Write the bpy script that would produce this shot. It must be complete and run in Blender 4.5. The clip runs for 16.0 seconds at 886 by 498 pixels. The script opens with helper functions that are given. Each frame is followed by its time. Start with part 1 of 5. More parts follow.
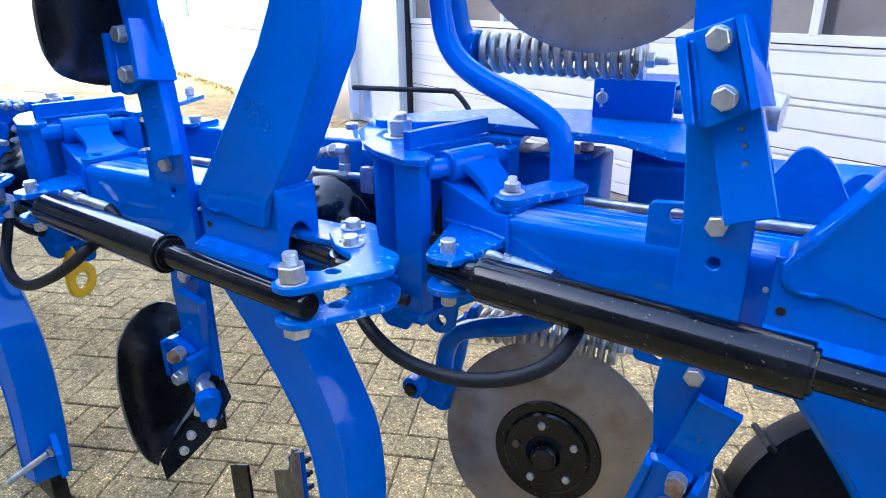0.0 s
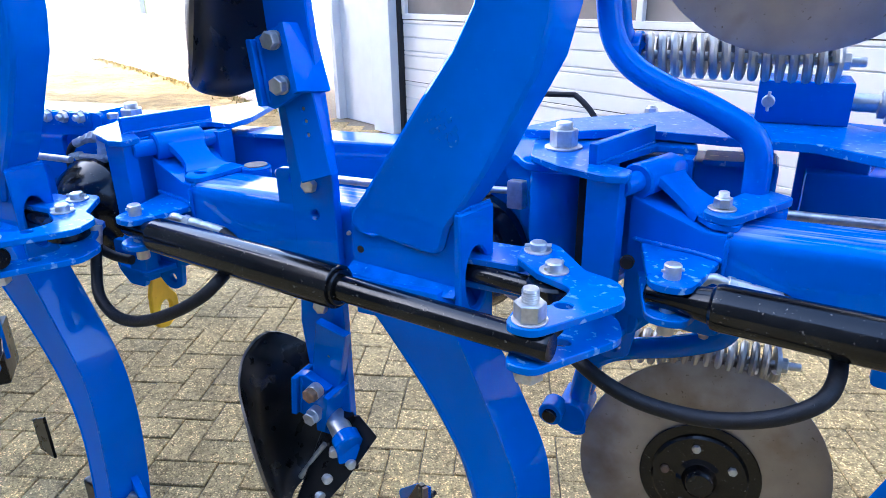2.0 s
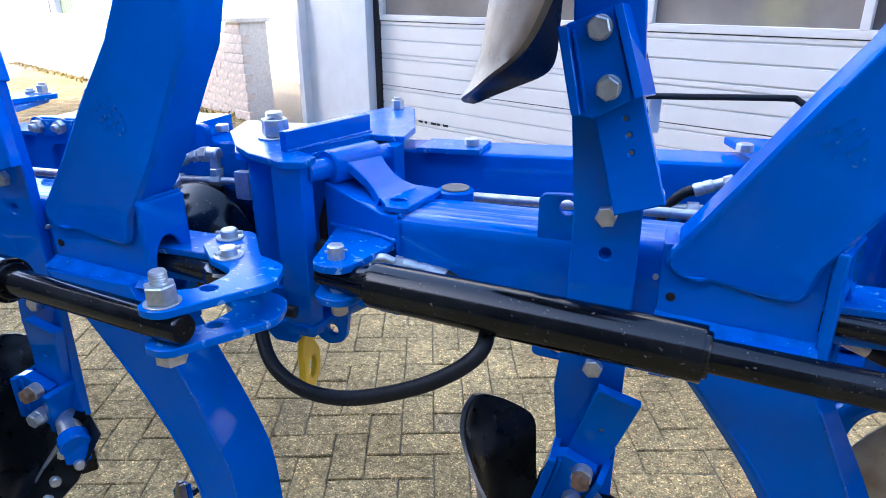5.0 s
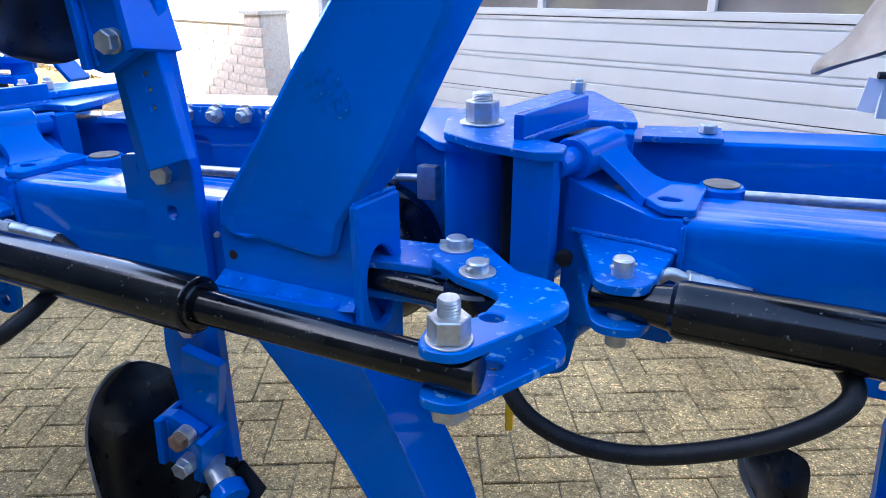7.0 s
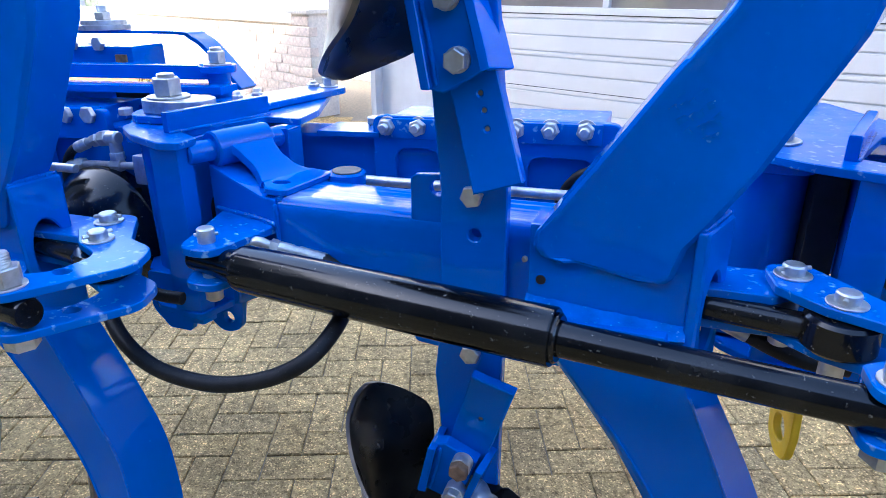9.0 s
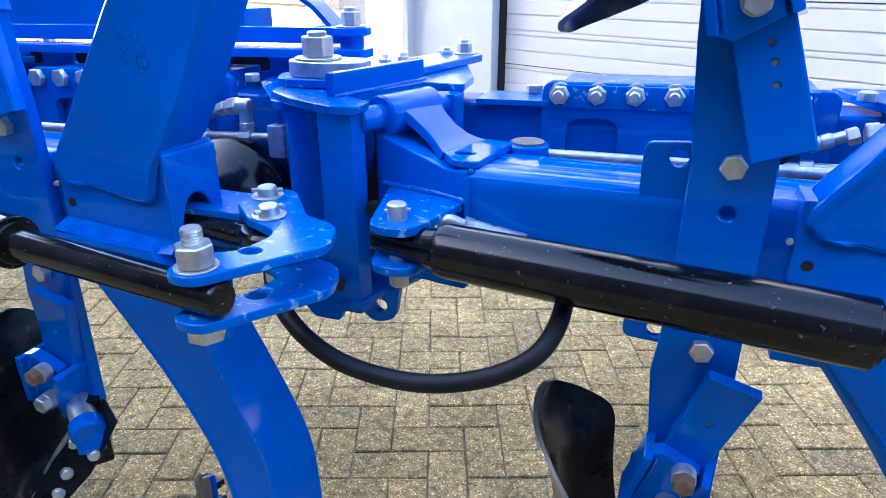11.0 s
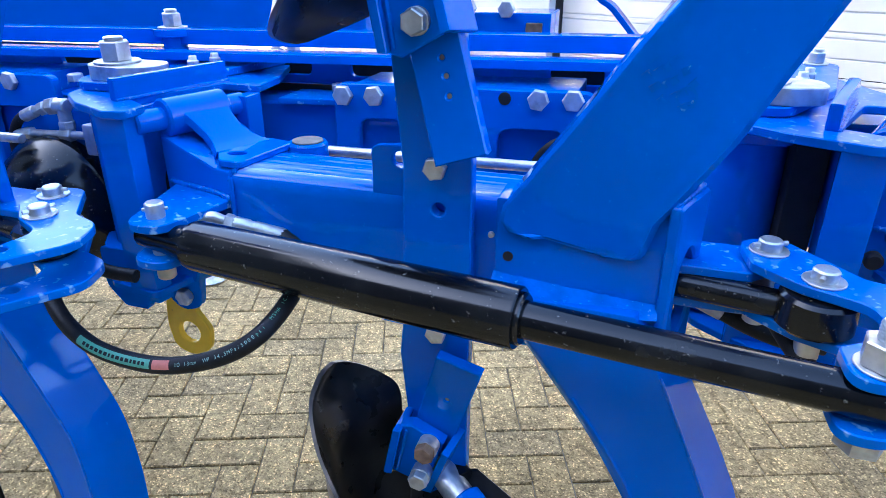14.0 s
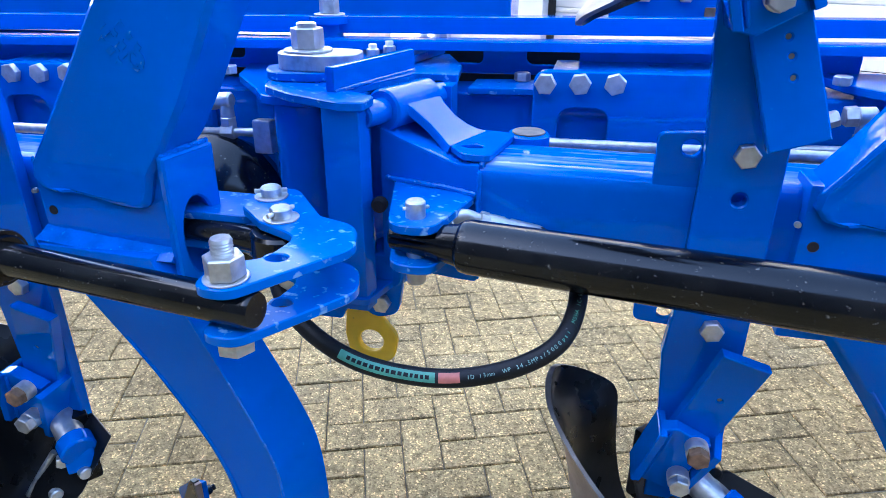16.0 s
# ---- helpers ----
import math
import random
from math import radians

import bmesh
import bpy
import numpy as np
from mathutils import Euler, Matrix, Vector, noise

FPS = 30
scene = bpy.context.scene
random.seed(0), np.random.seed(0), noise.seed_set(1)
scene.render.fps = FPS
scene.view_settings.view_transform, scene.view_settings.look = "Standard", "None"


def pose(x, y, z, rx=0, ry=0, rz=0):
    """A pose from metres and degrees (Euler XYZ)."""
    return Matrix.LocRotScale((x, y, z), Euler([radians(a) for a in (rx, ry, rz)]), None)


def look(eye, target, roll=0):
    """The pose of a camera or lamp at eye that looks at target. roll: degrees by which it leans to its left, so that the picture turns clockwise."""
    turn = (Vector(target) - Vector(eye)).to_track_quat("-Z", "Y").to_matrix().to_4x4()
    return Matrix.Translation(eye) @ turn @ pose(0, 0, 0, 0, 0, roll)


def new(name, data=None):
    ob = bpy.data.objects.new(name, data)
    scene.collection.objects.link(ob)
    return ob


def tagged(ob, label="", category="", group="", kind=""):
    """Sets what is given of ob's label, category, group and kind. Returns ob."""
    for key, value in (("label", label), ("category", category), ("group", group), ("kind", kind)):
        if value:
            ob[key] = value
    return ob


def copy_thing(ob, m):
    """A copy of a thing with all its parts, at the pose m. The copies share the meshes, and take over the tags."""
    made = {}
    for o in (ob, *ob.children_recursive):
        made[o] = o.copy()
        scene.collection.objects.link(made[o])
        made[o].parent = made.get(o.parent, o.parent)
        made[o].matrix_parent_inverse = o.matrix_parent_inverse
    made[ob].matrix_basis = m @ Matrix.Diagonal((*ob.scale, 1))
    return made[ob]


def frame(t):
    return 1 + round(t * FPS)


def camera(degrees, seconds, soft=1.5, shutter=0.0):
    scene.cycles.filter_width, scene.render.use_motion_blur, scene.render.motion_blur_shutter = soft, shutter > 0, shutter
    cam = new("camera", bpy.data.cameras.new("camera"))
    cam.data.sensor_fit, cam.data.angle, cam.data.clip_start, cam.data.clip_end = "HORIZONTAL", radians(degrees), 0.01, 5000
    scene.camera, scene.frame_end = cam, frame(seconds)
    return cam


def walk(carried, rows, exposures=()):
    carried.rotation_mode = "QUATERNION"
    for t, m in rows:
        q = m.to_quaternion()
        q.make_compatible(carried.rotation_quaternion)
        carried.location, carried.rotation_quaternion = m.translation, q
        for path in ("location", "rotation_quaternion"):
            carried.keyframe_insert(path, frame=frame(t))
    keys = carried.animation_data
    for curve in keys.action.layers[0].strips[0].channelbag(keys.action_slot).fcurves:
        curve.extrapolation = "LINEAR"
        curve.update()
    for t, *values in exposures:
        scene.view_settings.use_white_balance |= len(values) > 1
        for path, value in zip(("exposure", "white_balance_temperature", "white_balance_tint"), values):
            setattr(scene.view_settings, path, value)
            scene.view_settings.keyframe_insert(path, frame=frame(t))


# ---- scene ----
cam = camera(68.05, 16.0, soft=0.9)
PATH = [
    (0.0, 0.0000, -0.0000, 1.3658, 68.57, 0.67, 29.74),
    (0.5, -0.0815, 0.0015, 1.3698, 68.25, 0.84, 29.34),
    (1.0, -0.1601, -0.0034, 1.3682, 68.13, 0.98, 28.84),
    (1.5, -0.2691, -0.0283, 1.3671, 68.14, 1.04, 27.48),
    (2.0, -0.3819, -0.0736, 1.3787, 68.04, 1.01, 25.89),
    (2.5, -0.4871, -0.0636, 1.3794, 68.02, 0.74, 24.11),
    (3.0, -0.5758, 0.0006, 1.3736, 67.87, 0.65, 22.80),
    (3.2, -0.6038, 0.0301, 1.3666, 67.78, 0.80, 22.64),
    (5.3, -1.0477, -0.0540, 1.3465, 68.34, 0.29, 19.07),
    (5.5, -1.0806, -0.0528, 1.3454, 68.03, 0.43, 19.11),
    (6.0, -1.1925, -0.0442, 1.3209, 68.24, 0.28, 18.92),
    (6.5, -1.3097, -0.0152, 1.3018, 68.22, 0.36, 18.76),
    (7.0, -1.4071, 0.0230, 1.2876, 68.16, 0.33, 18.54),
    (7.5, -1.5040, 0.0138, 1.2933, 68.14, 0.38, 18.48),
    (8.0, -1.6162, -0.0138, 1.2999, 68.22, 0.22, 18.37),
    (8.5, -1.7009, -0.0324, 1.3006, 68.27, 0.31, 18.86),
    (9.0, -1.7971, -0.0611, 1.3103, 67.91, 0.43, 19.28),
    (9.2, -1.8379, -0.0682, 1.3046, 68.00, 0.37, 19.34),
    (11.3, -2.1353, -0.0503, 1.2537, 66.93, 0.02, 19.89),
    (11.5, -2.1730, -0.0572, 1.2545, 66.89, 0.03, 19.65),
    (12.0, -2.2936, -0.0740, 1.2655, 66.54, 0.16, 19.72),
    (12.5, -2.4189, -0.0970, 1.2968, 66.10, 0.21, 19.71),
    (13.0, -2.5280, -0.1096, 1.2992, 65.83, 0.20, 19.24),
    (13.5, -2.6464, -0.1060, 1.2994, 65.66, 0.16, 18.74),
    (14.0, -2.7523, -0.1027, 1.2921, 65.28, 0.06, 17.92),
    (14.5, -2.8577, -0.0984, 1.2853, 65.13, 0.14, 17.46),
    (15.0, -2.9655, -0.1250, 1.2670, 65.02, -0.08, 16.44),
    (15.5, -3.0765, -0.1600, 1.2671, 64.98, -0.36, 14.59),
    (16.0, -3.1632, -0.1630, 1.2677, 65.06, -0.11, 13.25),
]
walk(cam, [(t, pose(x, y, z, rx, ry, rz)) for t, x, y, z, rx, ry, rz in PATH],
     [(t, e, 5500, 10) for t, e in [(0.0, 3.48), (2.0, 3.46), (3.0, 3.42), (5.5, 3.08), (6.5, 3.02), (8.0, 3.12), (9.0, 3.22), (11.5, 3.44), (12.0, 3.4), (12.5, 3.5), (13.0, 3.6), (13.5, 3.6), (14.5, 3.58), (15.0, 3.66), (15.5, 3.7), (16.0, 3.68)]])

# ---- world, sun, exposure ----
SUN_AZ, SUN_EL = math.atan2(-0.32, -0.947), radians(30)
world = bpy.data.worlds.new("sky")
scene.world = world
world.use_nodes = True
wn = world.node_tree
sky = wn.nodes.new("ShaderNodeTexSky")
sky.sky_type, sky.sun_disc = 'NISHITA', False
sky.sun_elevation, sky.sun_rotation = SUN_EL, math.pi / 2 - SUN_AZ
sky.air_density, sky.dust_density, sky.ozone_density = 0.7, 1.5, 0.2
wn.links.new(sky.outputs[0], wn.nodes["Background"].inputs[0])
wn.nodes["Background"].inputs[1].default_value = 0.15
sun_dir = Vector((math.cos(SUN_AZ) * math.cos(SUN_EL), math.sin(SUN_AZ) * math.cos(SUN_EL), math.sin(SUN_EL)))
sun = new("sun", bpy.data.lights.new("sun", 'SUN'))
sun.data.energy, sun.data.angle, sun.data.color = 1.3, radians(0.6), (1.0, 0.86, 0.68)
sun.matrix_world = look(sun_dir * 30, (0, 0, 0))


# ---- materials ----
def mat(name, col, rough=0.5, metal=0.0, coat=0.0, var=0.12, scale=18.0, bump=0.0, bscale=300.0, spot=None, spot_scale=160.0, spot_amt=0.62, stain=None, stain_scale=6.0, stain_amt=0.6, rvar=0.15, spec=0.5, coat_rough=0.08, coat_ior=1.5):
    m = bpy.data.materials.new(name)
    m.use_nodes = True
    nt = m.node_tree
    b = nt.nodes["Principled BSDF"]
    b.inputs["Metallic"].default_value = metal
    b.inputs["Coat Weight"].default_value = coat
    b.inputs["Coat Roughness"].default_value = coat_rough
    b.inputs["Coat IOR"].default_value = coat_ior
    b.inputs["Specular IOR Level"].default_value = spec
    tc = nt.nodes.new("ShaderNodeTexCoord")
    info = nt.nodes.new("ShaderNodeObjectInfo")
    n1 = nt.nodes.new("ShaderNodeTexNoise")
    n1.inputs["Scale"].default_value, n1.inputs["Detail"].default_value = scale, 6
    nt.links.new(tc.outputs["Object"], n1.inputs["Vector"])
    r1 = nt.nodes.new("ShaderNodeValToRGB")
    r1.color_ramp.elements[0].position, r1.color_ramp.elements[1].position = 0.3, 0.7
    r1.color_ramp.elements[0].color = (*[c * (1 - var) for c in col], 1)
    r1.color_ramp.elements[1].color = (*[min(1, c * (1 + var)) for c in col], 1)
    nt.links.new(n1.outputs[0], r1.inputs[0])
    out = r1.outputs[0]

    def over(colour, sc, lo, hi, detail):
        nonlocal out
        n = nt.nodes.new("ShaderNodeTexNoise")
        n.inputs["Scale"].default_value, n.inputs["Detail"].default_value = sc, detail
        nt.links.new(tc.outputs["Object"], n.inputs["Vector"])
        r = nt.nodes.new("ShaderNodeMapRange")
        r.inputs[1].default_value, r.inputs[2].default_value = lo, hi
        nt.links.new(n.outputs[0], r.inputs[0])
        mx = nt.nodes.new("ShaderNodeMix")
        mx.data_type = 'RGBA'
        nt.links.new(r.outputs[0], mx.inputs[0])
        nt.links.new(out, mx.inputs[6])
        mx.inputs[7].default_value = (*colour, 1)
        out = mx.outputs[2]
        return r.outputs[0]

    if stain:
        over(stain, stain_scale, stain_amt, stain_amt + 0.22, 5)
    mask = over(spot, spot_scale, spot_amt, spot_amt + 0.1, 2) if spot else None
    nt.links.new(out, b.inputs["Base Color"])
    n2 = nt.nodes.new("ShaderNodeTexNoise")
    n2.inputs["Scale"].default_value, n2.inputs["Detail"].default_value = scale * 3, 4
    nt.links.new(tc.outputs["Object"], n2.inputs["Vector"])
    rr = nt.nodes.new("ShaderNodeMapRange")
    rr.inputs[3].default_value, rr.inputs[4].default_value = max(0.02, rough - rvar), min(1, rough + rvar)
    nt.links.new(n2.outputs[0], rr.inputs[0])
    nt.links.new(rr.outputs[0], b.inputs["Roughness"])
    if bump:
        nb = nt.nodes.new("ShaderNodeTexNoise")
        nb.inputs["Scale"].default_value, nb.inputs["Detail"].default_value = bscale, 3
        nt.links.new(tc.outputs["Object"], nb.inputs["Vector"])
        bp = nt.nodes.new("ShaderNodeBump")
        bp.inputs["Strength"].default_value, bp.inputs["Distance"].default_value = bump, 0.002
        nt.links.new(nb.outputs[0], bp.inputs["Height"])
        nt.links.new(bp.outputs[0], b.inputs["Normal"])
    return m


BLUE = mat("blue_paint", (0.0, 0.126, 0.56), rough=0.3, coat=1.0, coat_ior=1.32, coat_rough=0.07, var=0.09, scale=6, bump=0.05, bscale=45, rvar=0.08, spec=0.0, spot=(0.0, 0.18, 0.62), spot_scale=150, spot_amt=0.70)
BLUE_DUST = mat("dusty_blue_paint", (0.0, 0.130, 0.53), rough=0.34, coat=1.0, coat_ior=1.25, coat_rough=0.16, var=0.1, scale=9, bump=0.10, bscale=120, spot=(0.20, 0.38, 0.64), spot_scale=80, spot_amt=0.615, stain=(0.0, 0.15, 0.56), stain_scale=25, stain_amt=0.52, spec=0.06)
WELD = mat("painted_weld", (0.0, 0.13, 0.55), rough=0.3, coat=1.0, coat_ior=1.3, coat_rough=0.12, var=0.15, scale=40, bump=0.5, bscale=160, spot=(0.14, 0.34, 0.66), spot_scale=150, spot_amt=0.63, spec=0.1)
BLACK = mat("black_paint", (0.002, 0.002, 0.0025), rough=0.17, var=0.3, scale=10, spot=(0.17, 0.155, 0.125), spot_scale=170, spot_amt=0.67, stain=(0.016, 0.015, 0.013), stain_scale=14, stain_amt=0.50, rvar=0.10, spec=0.4)
BLADE = mat("black_blade_paint", (0.006, 0.006, 0.006), rough=0.3, var=0.35, scale=9, spot=(0.10, 0.09, 0.07), spot_scale=60, spot_amt=0.72, stain=(0.06, 0.052, 0.04), stain_scale=6, stain_amt=0.58, spec=0.3)
WORN = mat("worn_blade_steel", (0.27, 0.21, 0.16), rough=0.5, metal=0.35, var=0.25, scale=22, bump=0.3, bscale=90, stain=(0.36, 0.31, 0.25), stain_scale=16, stain_amt=0.5, spot=(0.22, 0.15, 0.11), spot_scale=70, spot_amt=0.66)
RIM = mat("blade_rim", (0.13, 0.115, 0.10), rough=0.35, metal=0.5, var=0.3, scale=20)
ZINC = mat("zinc_steel", (0.58, 0.58, 0.56), rough=0.38, metal=0.75, var=0.2, scale=60, bump=0.1, bscale=200, stain=(0.36, 0.35, 0.33), stain_scale=45, stain_amt=0.55)
STEEL = mat("bare_steel", (0.46, 0.43, 0.38), rough=0.42, metal=0.8, var=0.2, scale=14, bump=0.12, bscale=60, stain=(0.30, 0.22, 0.15), stain_scale=9, stain_amt=0.56)
DISC = mat("disc_steel", (0.40, 0.355, 0.30), rough=0.42, metal=0.7, var=0.2, scale=9, stain=(0.26, 0.19, 0.12), stain_scale=8, stain_amt=0.52, spot=(0.18, 0.14, 0.09), spot_scale=110, spot_amt=0.68)
RUST = mat("rusty_steel", (0.20, 0.12, 0.07), rough=0.8, metal=0.2, var=0.35, scale=90, bump=0.2, bscale=250)
CAPS = mat("cap_steel", (0.20, 0.17, 0.135), rough=0.8, metal=0.0, var=0.25, scale=70)
RUBBER = mat("hose_rubber", (0.009, 0.009, 0.010), rough=0.52, spec=0.3, var=0.3, scale=60, bump=0.25, bscale=500, spot=(0.10, 0.10, 0.09), spot_scale=220, spot_amt=0.7)
YELLOW = mat("yellow_paint", (0.95, 0.55, 0.008), rough=0.42, var=0.12, scale=25, spot=(0.05, 0.05, 0.05), spot_scale=45, spot_amt=0.70)
# near-black; also painted in for the shade in holes and gaps
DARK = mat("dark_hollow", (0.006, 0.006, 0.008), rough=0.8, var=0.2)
GREEN_PRINT = mat("green_print", (0.10, 0.31, 0.20), rough=0.5, var=0.1, scale=200)
RED_PRINT = mat("red_print", (0.55, 0.16, 0.11), rough=0.5, var=0.1, scale=200)
WHITE_PRINT = mat("white_print", (0.26, 0.42, 0.34), rough=0.5, var=0.1, scale=200)
DOORWHITE = mat("white_door_panel", (0.68, 0.665, 0.635), rough=0.5, var=0.04, scale=4, bump=0.05, bscale=40)
PLASTER = mat("white_plaster", (0.84, 0.83, 0.80), rough=0.85, var=0.04, scale=5, bump=0.2, bscale=60)
POST = mat("pale_post_paint", (0.56, 0.58, 0.60), rough=0.6, var=0.05, scale=6)
BRICKMAT = mat("pale_brick", (0.66, 0.55, 0.46), rough=0.85, var=0.2, scale=30, bump=0.3, bscale=120)
MORTAR = mat("mortar", (0.68, 0.62, 0.54), rough=0.9, var=0.12, scale=40)
GREENWOOD = mat("green_gate_wood", (0.05, 0.075, 0.03), rough=0.6, var=0.2, scale=12)
GREYPLATE = mat("grey_white_plate", (0.62, 0.66, 0.68), rough=0.4, var=0.08, scale=20)
# the warm, greenish brightness in the panes is put into the colour
GLASS = mat("door_glass", (0.24, 0.21, 0.18), rough=0.10, var=0.35, scale=1.4, stain=(0.42, 0.38, 0.20), stain_scale=1.2, stain_amt=0.5)
SHEDWALL = mat("grey_render", (0.09, 0.09, 0.095), rough=0.9, var=0.2, scale=3, bump=0.2, bscale=60)
TYRE = mat("tyre_rubber", (0.004, 0.004, 0.004), spec=0.25, rough=0.45, var=0.3, scale=30, bump=0.2, bscale=120)
LEAF = mat("leaf_litter", (0.24, 0.19, 0.04), rough=0.7, var=0.5, scale=30)


def paver_material():
    m = bpy.data.materials.new("concrete_paver")
    m.use_nodes = True
    nt = m.node_tree
    b = nt.nodes["Principled BSDF"]
    geo = nt.nodes.new("ShaderNodeNewGeometry")
    info = nt.nodes.new("ShaderNodeObjectInfo")

    def noise_tex(sc, det):
        n = nt.nodes.new("ShaderNodeTexNoise")
        n.inputs["Scale"].default_value, n.inputs["Detail"].default_value = sc, det
        nt.links.new(geo.outputs["Position"], n.inputs["Vector"])
        return n.outputs[0]

    def ramp(src, stops):
        r = nt.nodes.new("ShaderNodeValToRGB")
        e = r.color_ramp.elements
        e[0].position, e[0].color = stops[0][0], (*stops[0][1], 1)
        e[1].position, e[1].color = stops[-1][0], (*stops[-1][1], 1)
        for p, c in stops[1:-1]:
            e.new(p).color = (*c, 1)
        nt.links.new(src, r.inputs[0])
        return r.outputs[0]

    def mix(fac, a, c, kind='MIX'):
        x = nt.nodes.new("ShaderNodeMix")
        x.data_type, x.blend_type = 'RGBA', kind
        if isinstance(fac, float):
            x.inputs[0].default_value = fac
        else:
            nt.links.new(fac, x.inputs[0])
        nt.links.new(a, x.inputs[6])
        if isinstance(c, tuple):
            x.inputs[7].default_value = (*c, 1)
        else:
            nt.links.new(c, x.inputs[7])
        return x.outputs[2]

    add = nt.nodes.new("ShaderNodeMath")
    add.operation = 'ADD'
    nt.links.new(geo.outputs["Random Per Island"], add.inputs[0])
    nt.links.new(info.outputs["Random"], add.inputs[1])
    fr = nt.nodes.new("ShaderNodeMath")
    fr.operation = 'FRACT'
    nt.links.new(add.outputs[0], fr.inputs[0])
    base = ramp(fr.outputs[0], [(0.0, (0.448, 0.328, 0.158)), (0.5, (0.500, 0.364, 0.174)), (0.85, (0.535, 0.388, 0.186)), (1.0, (0.400, 0.302, 0.158))])
    col = mix(0.8, base, ramp(noise_tex(5.0, 4), [(0.3, (0.62, 0.62, 0.62)), (0.7, (1.15, 1.12, 1.05))]), 'MULTIPLY')
    col = mix(0.8, col, ramp(noise_tex(38.0, 5), [(0.32, (0.5, 0.48, 0.45)), (0.5, (0.95, 0.95, 0.93)), (0.7, (1.25, 1.22, 1.15))]), 'MULTIPLY')
    vor = nt.nodes.new("ShaderNodeTexVoronoi")
    vor.inputs["Scale"].default_value = 230
    nt.links.new(geo.outputs["Position"], vor.inputs["Vector"])
    sep = nt.nodes.new("ShaderNodeSeparateColor")
    nt.links.new(vor.outputs["Color"], sep.inputs[0])
    grain = ramp(sep.outputs[0], [(0.0, (0.4, 0.39, 0.38)), (0.3, (0.8, 0.79, 0.77)), (0.6, (0.98, 0.98, 0.97)), (0.88, (1.12, 1.12, 1.1)), (0.95, (2.3, 2.25, 2.1))])
    col = mix(0.9, col, grain, 'MULTIPLY')
    stain = ramp(noise_tex(1.1, 5), [(0.42, (0.0, 0.0, 0.0)), (0.62, (1.0, 1.0, 1.0))])
    col = mix(stain, col, mix(0.6, col, (0.55, 0.53, 0.50), 'MULTIPLY'))
    nt.links.new(col, b.inputs["Base Color"])
    b.inputs["Roughness"].default_value = 0.88
    b.inputs["Specular IOR Level"].default_value = 0.08
    bp = nt.nodes.new("ShaderNodeBump")
    bp.inputs["Strength"].default_value, bp.inputs["Distance"].default_value = 0.55, 0.003
    nt.links.new(vor.outputs["Distance"], bp.inputs["Height"])
    nt.links.new(bp.outputs[0], b.inputs["Normal"])
    return m


PAVER = paver_material()


def streaked_paint():
    """Blue paint with pale streaks on the tube's upward faces: dried dust, and sheen put into the colour."""
    m = BLUE.copy()
    m.name = "dust_streaked_blue_paint"
    nt = m.node_tree
    b = nt.nodes["Principled BSDF"]
    old = b.inputs["Base Color"].links[0].from_socket
    tc, geo = nt.nodes.new("ShaderNodeTexCoord"), nt.nodes.new("ShaderNodeNewGeometry")
    stretch = nt.nodes.new("ShaderNodeMapping")
    stretch.inputs["Scale"].default_value = (5, 75, 20)
    nt.links.new(tc.outputs["Object"], stretch.inputs["Vector"])
    n = nt.nodes.new("ShaderNodeTexNoise")
    n.inputs["Scale"].default_value, n.inputs["Detail"].default_value = 1.0, 4
    nt.links.new(stretch.outputs[0], n.inputs["Vector"])
    streak, up, both, mx = nt.nodes.new("ShaderNodeMapRange"), nt.nodes.new("ShaderNodeMapRange"), nt.nodes.new("ShaderNodeMath"), nt.nodes.new("ShaderNodeMix")
    streak.inputs[1].default_value, streak.inputs[2].default_value, streak.inputs[4].default_value = 0.48, 0.72, 0.8
    nt.links.new(n.outputs[0], streak.inputs[0])
    sep = nt.nodes.new("ShaderNodeSeparateXYZ")
    nt.links.new(geo.outputs["Normal"], sep.inputs[0])
    up.inputs[1].default_value, up.inputs[2].default_value = 0.75, 0.97
    nt.links.new(sep.outputs[2], up.inputs[0])
    both.operation = 'MULTIPLY'
    nt.links.new(streak.outputs[0], both.inputs[0])
    nt.links.new(up.outputs[0], both.inputs[1])
    mx.data_type = 'RGBA'
    nt.links.new(both.outputs[0], mx.inputs[0])
    nt.links.new(old, mx.inputs[6])
    mx.inputs[7].default_value = (0.46, 0.53, 0.62, 1)
    nt.links.new(mx.outputs[2], b.inputs["Base Color"])
    return m


BLUE_STREAK = streaked_paint()
SAND = mat("joint_sand", (0.17, 0.135, 0.09), rough=0.95, var=0.4, scale=35, bump=0.4, bscale=200)


# ---- mesh helpers ----
def finish(bm, smooth=34):
    bmesh.ops.remove_doubles(bm, verts=bm.verts[:], dist=1e-6)
    bmesh.ops.recalc_face_normals(bm, faces=bm.faces[:])
    return bm


def weight_normals(me):
    """Flat faces stay flat beside their rounded edges: corner normals weighted by face area."""
    bm = bmesh.new()
    bm.from_mesh(me)
    at_corner = {}
    for v in bm.verts:
        left = set(v.link_faces)
        while left:
            fan, todo = [], [left.pop()]
            while todo:
                f = todo.pop()
                fan.append(f)
                for e in f.edges:
                    if e.smooth and (e.verts[0] is v or e.verts[1] is v):
                        for g in e.link_faces:
                            if g in left:
                                left.discard(g)
                                todo.append(g)
            n = Vector((0, 0, 0))
            for f in fan:
                n += f.normal * f.calc_area()
            n.normalize()
            for f in fan:
                at_corner[v.index, f.index] = n
    out = [tuple(at_corner[l.vert.index, f.index]) for f in bm.faces for l in f.loops]
    bm.free()
    me.normals_split_custom_set(out)


